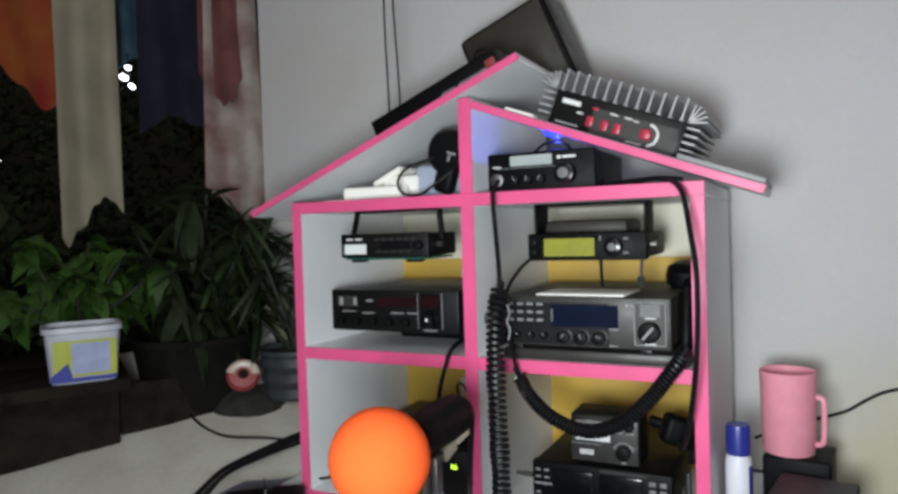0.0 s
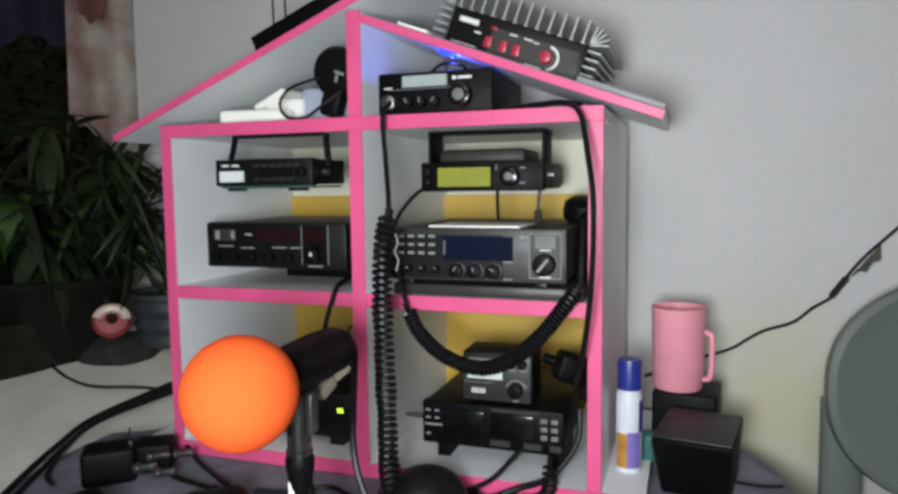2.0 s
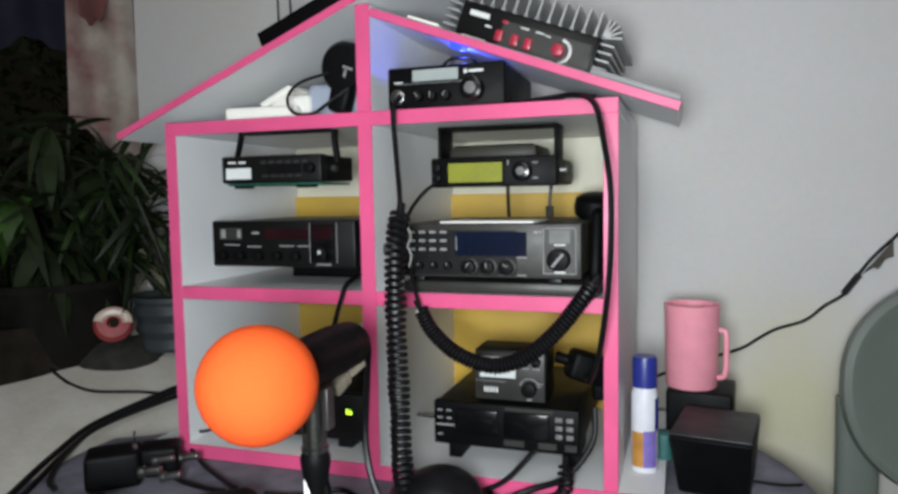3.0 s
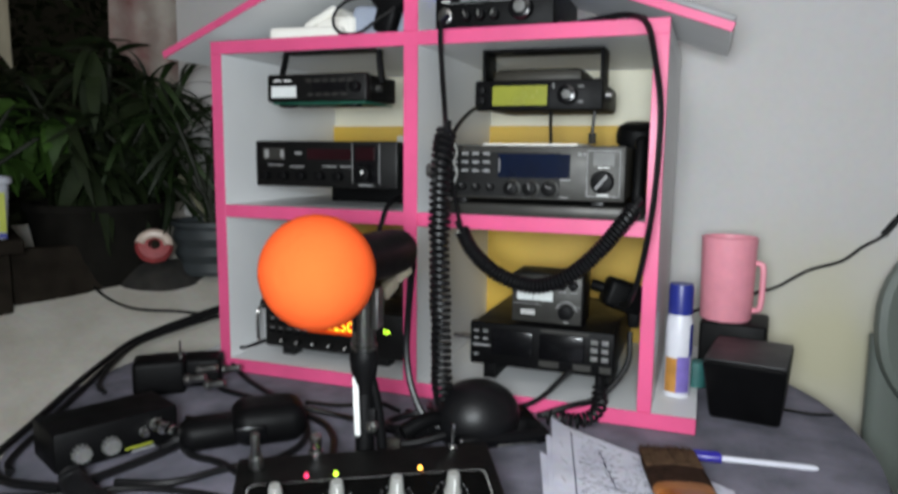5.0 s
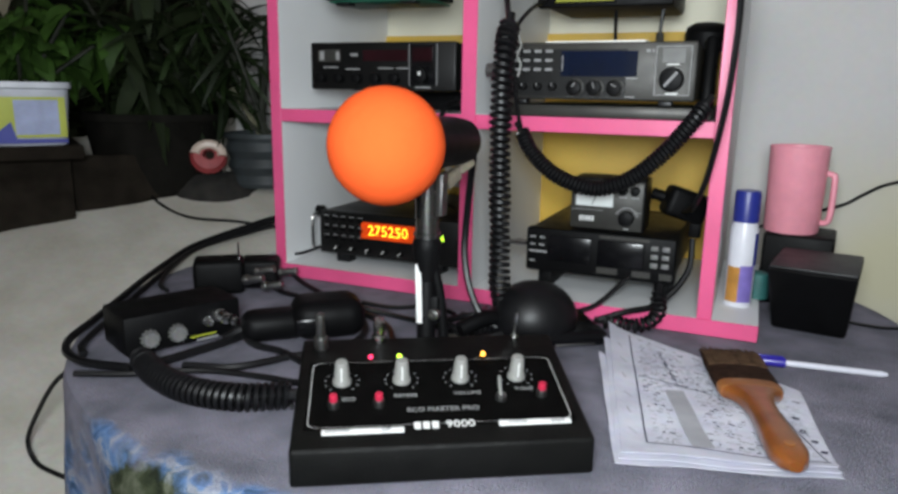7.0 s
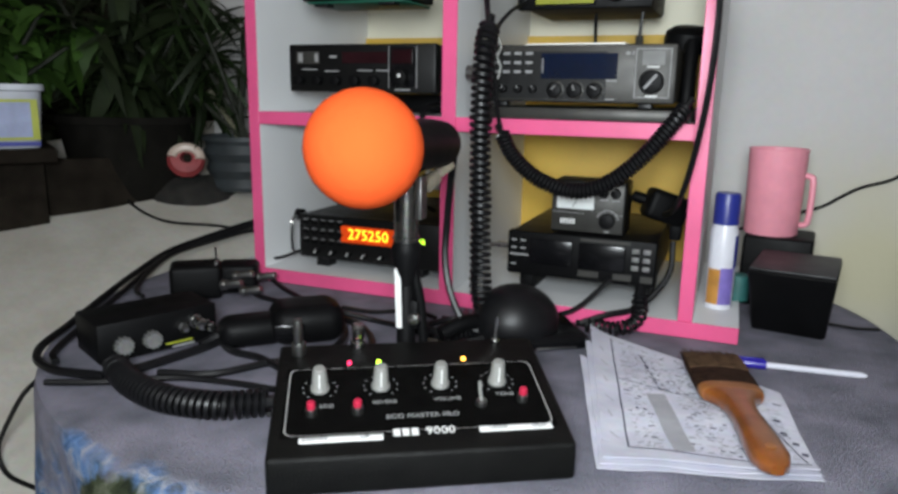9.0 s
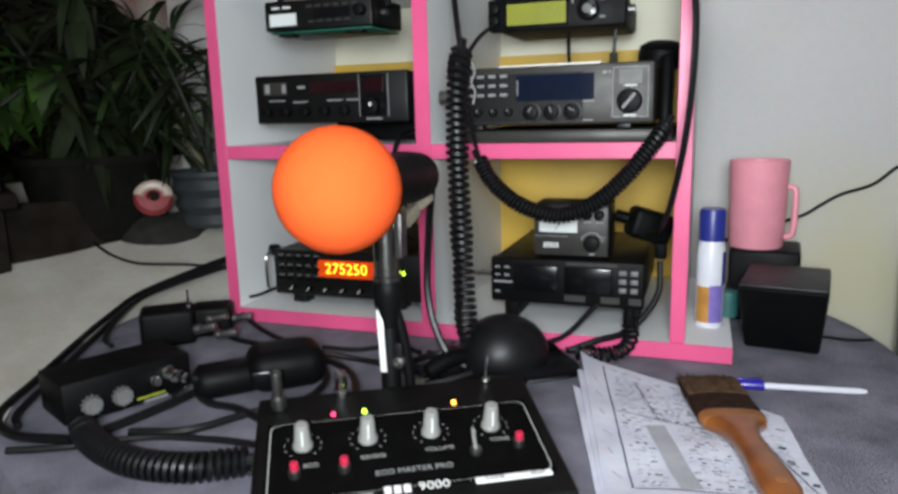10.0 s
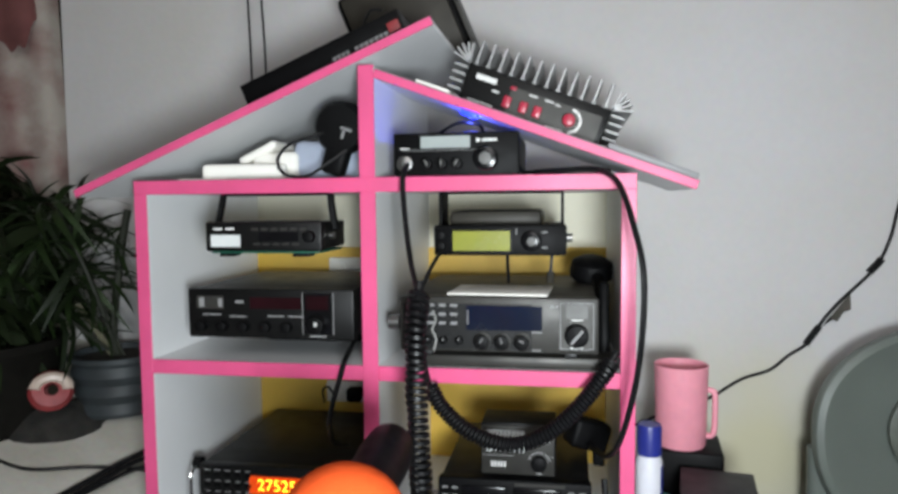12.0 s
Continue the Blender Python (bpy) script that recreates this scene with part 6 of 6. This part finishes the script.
part("body", square_tub(), TUBWHITE, tub)
LABEL = pose(0.0, -0.0435, 0.0, 4.4, 0, 0)
part("yellow_field", slab(0.088, 0.0008, 0.056, 0, (0.002, -0.0004, 0.040)), TUBYELLOW, tub, "yellow label field", LABEL)
part("lilac_panel", slab(0.054, 0.0008, 0.048, 0, (0.010, -0.0010, 0.040)), TUBLILAC, tub, "pale lilac panel", LABEL)
part("blue_corner", raw([(-0.046, -0.0018, 0.004), (0.046, -0.0018, 0.004), (0.046, -0.0018, 0.0095), (-0.016, -0.0018, 0.010), (-0.022, -0.0018, 0.034), (-0.046, -0.0018, 0.014)], [(0, 1, 2, 3, 4, 5)]), TUBBLUE, tub, "dark blue label corner", LABEL)


def pot(name, label, m, r0, r1, h, mat, ribs=0):
    ob = thing(name, label, "pot", m)
    prof = [(0, 0), (r0, 0)]
    for k in range(1, 13):
        f = k / 12
        prof.append((r0 + (r1 - r0) * f + (0.003 * math.sin(f * math.pi * ribs) if ribs else 0), h * f * 0.92))
    prof += [(r1 * 1.05, h * 0.92), (r1 * 1.05, h), (r1 * 0.95, h), (r1 * 0.93, h * 0.9), (0, h * 0.9)]
    part("body", turned(prof, 36), mat, ob)
    part("soil", turned([(0, h * 0.901), (r1 * 0.9, h * 0.901), (0, h * 0.93)], 24), SOIL, ob)
    return ob


black_pot = pot("planter", "large black plastic planter pot on the ledge", pose(-0.375, 0.165, 0.055), 0.088, 0.112, 0.150, POTBLACK)
grey_pot = pot("planter", "ribbed dark grey plant pot behind the shelf", pose(-0.205, 0.250, 0.082), 0.060, 0.070, 0.092, POTGREY, 6)

rp = thing("clay_pot", "tiny red clay pot with cream glazed rim, tipped over", "pot", pose(-0.243, 0.146, 0.136, 66, 0, 42) @ Matrix.Scale(1.05, 4))
part("body", turned([(0, -0.018), (0.014, -0.018), (0.025, -0.008), (0.028, 0.004), (0.023, 0.013), (0.009, 0.014), (0.008, -0.008), (0, -0.010)], 24), POTRED, rp)
# flat dark disc paints the shade inside the pot's mouth
part("hollow", rod(0.0068, 0.002, (0.002, -0.001, 0.0132), n=18), DARKWOOD, rp, "dark disc for the shade in the pot's hollow")
part("glaze", hose([(0.0205 * math.cos(a), 0.0170 * math.sin(a), 0.0125) for a in [radians(-8 + 20 * k) for k in range(10)]], 0.0075, 8), CREAMGLAZE, rp, "cream glazed rim")


def shade_mound(rx, ry, h, seed):
    """A low uneven mound, broad at the foot."""
    verts, faces, n, m = [], [], 36, 9
    for j in range(m):
        f = j / (m - 1)
        for k in range(n):
            a = 2 * math.pi * k / n
            q = 1 + 0.16 * noise.noise(Vector((2 * math.cos(a), 2 * math.sin(a), seed + f)))
            z = h * (1 - f * f) * (1 + 0.25 * noise.noise(Vector((4 * f * math.cos(a), 4 * f * math.sin(a), seed + 5))))
            verts.append((rx * f * q * math.cos(a), ry * f * q * math.sin(a), z - 0.035 * f ** 4))
    for j in range(m - 1):
        for k in range(n):
            faces.append((j * n + k, j * n + (k + 1) % n, (j + 1) * n + (k + 1) % n, (j + 1) * n + k))
    return raw(verts, faces)


# added dark mound, in place of the shadow below the red pot
single("shade_mound", shade_mound(0.098, 0.062, 0.036, 2.0), SHADEGREY, "dark grey mound standing in for shadow between the plant pots", "soil", pose(-0.268, 0.190, 0.074, 0, 0, 40))


# ---- plants ----
def blade(length, width, droop, fold=0.25, n=7):
    """A leaf along x that narrows to a tip, folded along its rib and bending down."""
    verts, faces = [], []
    for k in range(n + 1):
        f = k / n
        half = width * 0.5 * (math.sin(math.pi * min(1.0, 0.12 + f * 0.88)) ** 0.75) * (1 if k < n else 0.05)
        x = length * f * (1 - 0.25 * droop * f)
        z = -droop * length * f * f * 0.7
        verts += [(x, -half, z + fold * half), (x, 0, z), (x, half, z + fold * half)]
    for k in range(n):
        a = 3 * k
        faces += [(a, a + 1, a + 4, a + 3), (a + 1, a + 2, a + 5, a + 4)]
    return raw(verts, faces)


def leaf_kinds(name, mat, sizes):
    return [as_mesh(name, blade(*s), mat, 60) for s in sizes]


def grow(plant, kinds, count, seed, origins, reach, tilt, scale=(0.8, 1.2)):
    """Leaves at random on the given stem lines: origins are (point, point) pairs in the plant's frame."""
    r = random.Random(seed)
    for k in range(count):
        a, b = origins[k % len(origins)]
        q = Vector(a).lerp(Vector(b), r.uniform(*reach))
        ob = new("leaf", kinds[r.randrange(len(kinds))])
        ob.parent = plant
        s = r.uniform(*scale)
        ob.matrix_basis = Matrix.Translation(q) @ pose(0, 0, 0, r.uniform(-40, 40), -r.uniform(*tilt), r.uniform(0, 360)) @ Matrix.Diagonal((s, s, s, 1))


narrow = leaf_kinds("leaf", LEAFREED, [(0.10, 0.011, 0.7), (0.13, 0.012, 1.1), (0.085, 0.010, 0.4), (0.115, 0.010, 1.4)])
broad = leaf_kinds("leaf", LEAF, [(0.075, 0.042, 0.8), (0.090, 0.050, 1.1), (0.060, 0.036, 0.5), (0.085, 0.040, 1.5)])
dark = leaf_kinds("leaf", LEAFDARK, [(0.105, 0.020, 0.9), (0.12, 0.016, 1.2), (0.09, 0.022, 0.6)])


def plant(name, label, m, stems):
    ob = thing(name, label, "plant", m)
    for a, b in stems:
        mid = Vector(a).lerp(Vector(b), 0.5) + Vector((0.012, -0.008, 0))
        part("stem", hose([a, mid, b], 0.0032, 6, 0.02), STEM, ob)
    return ob


reed_stems = [((0, 0, 0.0), (-0.06, -0.05, 0.24)), ((-0.01, 0.01, 0), (-0.11, -0.02, 0.20)), ((0, 0, 0), (-0.15, -0.09, 0.16)), ((0.01, 0.0, 0), (-0.135, 0.005, 0.24))]
reed = plant("leafy_plant", "narrow-leaved dark green plant in the grey pot", pose(-0.205, 0.250, 0.163), reed_stems)
part("stalk", hose([(-0.006, 0.0, 0.0), (-0.008, 0.0, 0.050), (0.006, 0.0, 0.140), (0.016, -0.002, 0.190), (0.026, -0.002, 0.232)], 0.0058, 8, 0.02), STEM, reed, "thick dark bare stalk")
part("stalk", hose([(-0.012, 0.0, 0.0), (-0.018, 0.0, 0.062), (-0.048, 0.0, 0.128), (-0.070, 0.0, 0.150), (-0.078, 0.0, 0.230)], 0.0036, 7, 0.02), STEM, reed, "thin crooked stalk")
part("stalk", hose([(-0.014, 0.004, 0.0), (-0.040, 0.004, 0.040), (-0.075, 0.004, 0.084)], 0.0048, 7, 0.02), DRYSTEM, reed, "pale dry cane")
grow(reed, narrow, 120, 3, reed_stems, (0.40, 1.05), (-25, 60))
fan = random.Random(12)
for tip, leaves, low, high, size in (((-0.060, 0.0, 0.236), 11, -20, 85, 0.72), ((-0.136, 0.0, 0.245), 10, 0, 88, 0.85), ((0.018, -0.002, 0.205), 8, -60, 10, 0.75), ((-0.078, 0.0, 0.150), 7, -50, 40, 0.6), ((-0.02, -0.01, 0.04), 9, -10, 70, 0.6)):
    for k in range(leaves):
        ob = new("leaf", narrow[fan.randrange(4)])
        ob.parent = reed
        ob.matrix_basis = Matrix.Translation(Vector(tip)) @ pose(0, 0, 0, fan.uniform(-40, 40), -fan.uniform(low, high), fan.choice((0, 180)) + fan.uniform(-50, 50)) @ Matrix.Scale(size * fan.uniform(0.75, 1.2), 4)
bush_stems = [((0, 0, 0), (-0.10, -0.05, 0.22)), ((0, 0, 0), (0.02, -0.02, 0.26)), ((0, 0, 0), (0.09, 0.05, 0.20)), ((0, 0, 0), (-0.03, 0.07, 0.28)), ((0, 0, 0), (0.05, -0.09, 0.13)), ((0, 0, 0), (-0.08, 0.0, 0.12))]
bush = plant("leafy_plant", "dense dark green plant in the black planter", pose(-0.375, 0.165, 0.190), bush_stems)
grow(bush, dark, 300, 5, bush_stems, (0.05, 1.05), (-60, 55))
green_pot = pot("planter", "small dark plant pot behind the tub", pose(-0.465, -0.010, 0.1645), 0.045, 0.055, 0.075, POTBLACK)
spread_stems = [((0, 0, 0), (-0.10, -0.13, 0.10)), ((0, 0, 0), (-0.04, -0.06, 0.14)), ((0, 0, 0), (0.06, 0.05, 0.13)), ((0, 0, 0), (0.09, 0.10, 0.10)), ((0, 0, 0), (-0.02, 0.04, 0.15)), ((0, 0, 0), (-0.14, -0.20, 0.08)), ((0, 0, 0), (0.03, -0.02, 0.09))]
green = plant("leafy_plant", "broad-leaved bright green plant behind the tub", pose(-0.465, -0.010, 0.232), spread_stems)
grow(green, broad, 300, 9, spread_stems, (0.30, 1.08), (-40, 50), (0.42, 0.80))


def far_foliage():
    """Dark leaves of the garden behind, past counting."""
    r = random.Random(21)
    verts, faces = [], []
    for k in range(15000):
        c = Vector((r.uniform(-2.4, -0.62), 0, 0))
        c.y = r.uniform(-0.3, 1.5) + (c.x + 1.4) * 0.35
        c.z = r.uniform(-0.3, 1.15) + 0.35 * noise.noise(Vector((c.x * 2, c.y * 2, 0)))
        if c.z > 0.5 and 0.634 * (c.y + 0.8) - 0.773 * (c.x - 0.64) < 2.6:
            continue
        if c.y < 0.55 and c.x > -0.75:
            continue
        u, v = Vector((r.gauss(0, 1), r.gauss(0, 1), r.gauss(0, 0.6))).normalized(), Vector((r.gauss(0, 1), r.gauss(0, 1), r.gauss(0, 1)))
        v = (v - v.dot(u) * u).normalized()
        l, w = r.uniform(0.03, 0.075), r.uniform(0.006, 0.016)
        b = len(verts)
        verts += [c, c + u * l * 0.45 + v * w, c + u * l, c + u * l * 0.45 - v * w]
        faces.append((b, b + 1, b + 2, b + 3))
    return raw(verts, faces)


single("garden_foliage", far_foliage(), LEAFGARDEN, "dark mass of garden leaves at night", "foliage", kind="stuff")


# ---- cloths hanging beyond the ledge ----
def hanging(name, label, m, w, h, mat, folds, depth, seed, jag=0.03):
    """A cloth that hangs from its upper edge in soft folds, its lower hem uneven."""
    bm = bmesh.new()
    nu, nv = 44, 36
    grid = []
    for i in range(nu + 1):
        u = i / nu
        low = h * (1 + jag * math.sin(5 * u + seed) + 0.6 * jag * noise.noise(Vector((u * 6, seed, 0))))
        row = []
        for j in range(nv + 1):
            v = j / nv
            x = (u - 0.5) * w * (0.86 + 0.14 * v + 0.05 * math.sin(3 * v + seed))
            y = depth * (0.4 + 0.6 * v) * math.sin(folds * 2 * math.pi * u + seed + 0.8 * math.sin(3 * v)) + 0.5 * depth * noise.noise(Vector((u * 3, v * 4, seed)))
            row.append(bm.verts.new((x, y, -low * v)))
        grid.append(row)
    for a, b in zip(grid, grid[1:]):
        for j in range(nv):
            bm.faces.new((a[j], b[j], b[j + 1], a[j + 1]))
    bmesh.ops.recalc_face_normals(bm, faces=bm.faces)
    bmesh.ops.solidify(bm, geom=bm.faces[:], thickness=0.0018)
    return single(name, bm, mat, label, "cloth", m, "cloths on the line")


hanging("hanging_cloth", "long cream cloth hanging outside in soft folds", pose(-0.690, 0.190, 1.30, 0, 0, 46), 0.125, 0.87, CLOTHCREAM, 1.15, 0.020, 1.0, 0.05)
hanging("hanging_cloth", "dark navy cloth hanging on the line", pose(-0.610, 0.345, 1.30, 0, 0, 46), 0.150, 0.66, CLOTHNAVY, 1.3, 0.014, 2.0)
hanging("hanging_cloth", "stained pale rag hanging beside the wall's edge", pose(-0.425, 0.340, 1.30, 0, 0, 42), 0.118, 0.855, CLOTHRAG, 1.3, 0.016, 4.2, 0.03)
hanging("hanging_cloth", "red-brown cloth bunched over the pale rag", pose(-0.432, 0.318, 1.30, 0, 0, 42), 0.085, 0.60, CLOTHRED, 1.2, 0.012, 5.1, 0.06)
hanging("hanging_cloth", "orange and red cloth hanging in the garden", pose(-0.95, 0.17, 1.30, 0, 0, 46), 0.30, 0.56, CLOTHORANGE, 1.4, 0.02, 3.0, 0.12)
hanging("hanging_cloth", "pale blue cloth hanging behind the cream one", pose(-0.86, 0.42, 1.30, 0, 0, 46), 0.10, 0.47, CLOTHBLUE, 1.2, 0.014, 6.3)
single("clothes_line", hose([(-1.6, -0.55, 1.32), (-0.95, 0.17, 1.303), (-0.69, 0.19, 1.303), (-0.43, 0.33, 1.303), (-0.38, 0.40, 1.33)], 0.0025, 6, 0.05), RUBBER, "thin dark clothes line strung above the ledge", "line")
# glowing spots stand in for bright white glints; the cord is added
string = thing("glint_spots", "small glowing spots standing in for white glints among dark leaves", "lights")
spots = [(-1.136, 0.42, 0.915, 0.010), (-1.124, 0.42, 0.782, 0.018), (-1.108, 0.42, 0.778, 0.012), (-1.095, 0.42, 0.722, 0.009), (-0.872, 0.42, 0.854, 0.008), (-0.842, 0.42, 0.815, 0.009), (-0.859, 0.42, 0.793, 0.013), (-0.831, 0.42, 0.767, 0.010), (-1.394, 0.42, 0.623, 0.006)]
part("cord", hose([(-0.95, 0.55, 1.45), (-1.05, 0.45, 1.10), *[(x, y, z + r * 0.6) for x, y, z, r in spots], (-1.62, 0.50, 0.3), (-1.65, 0.48, -0.81)], 0.002, 5, 0.03), RUBBER, string)
for x, y, z, r in spots:
    part("glint_spot", slab(r * 1.6, r, r, r * 0.4, (x, y, z), (20, 30, 46)), GLINTWHITE, string)
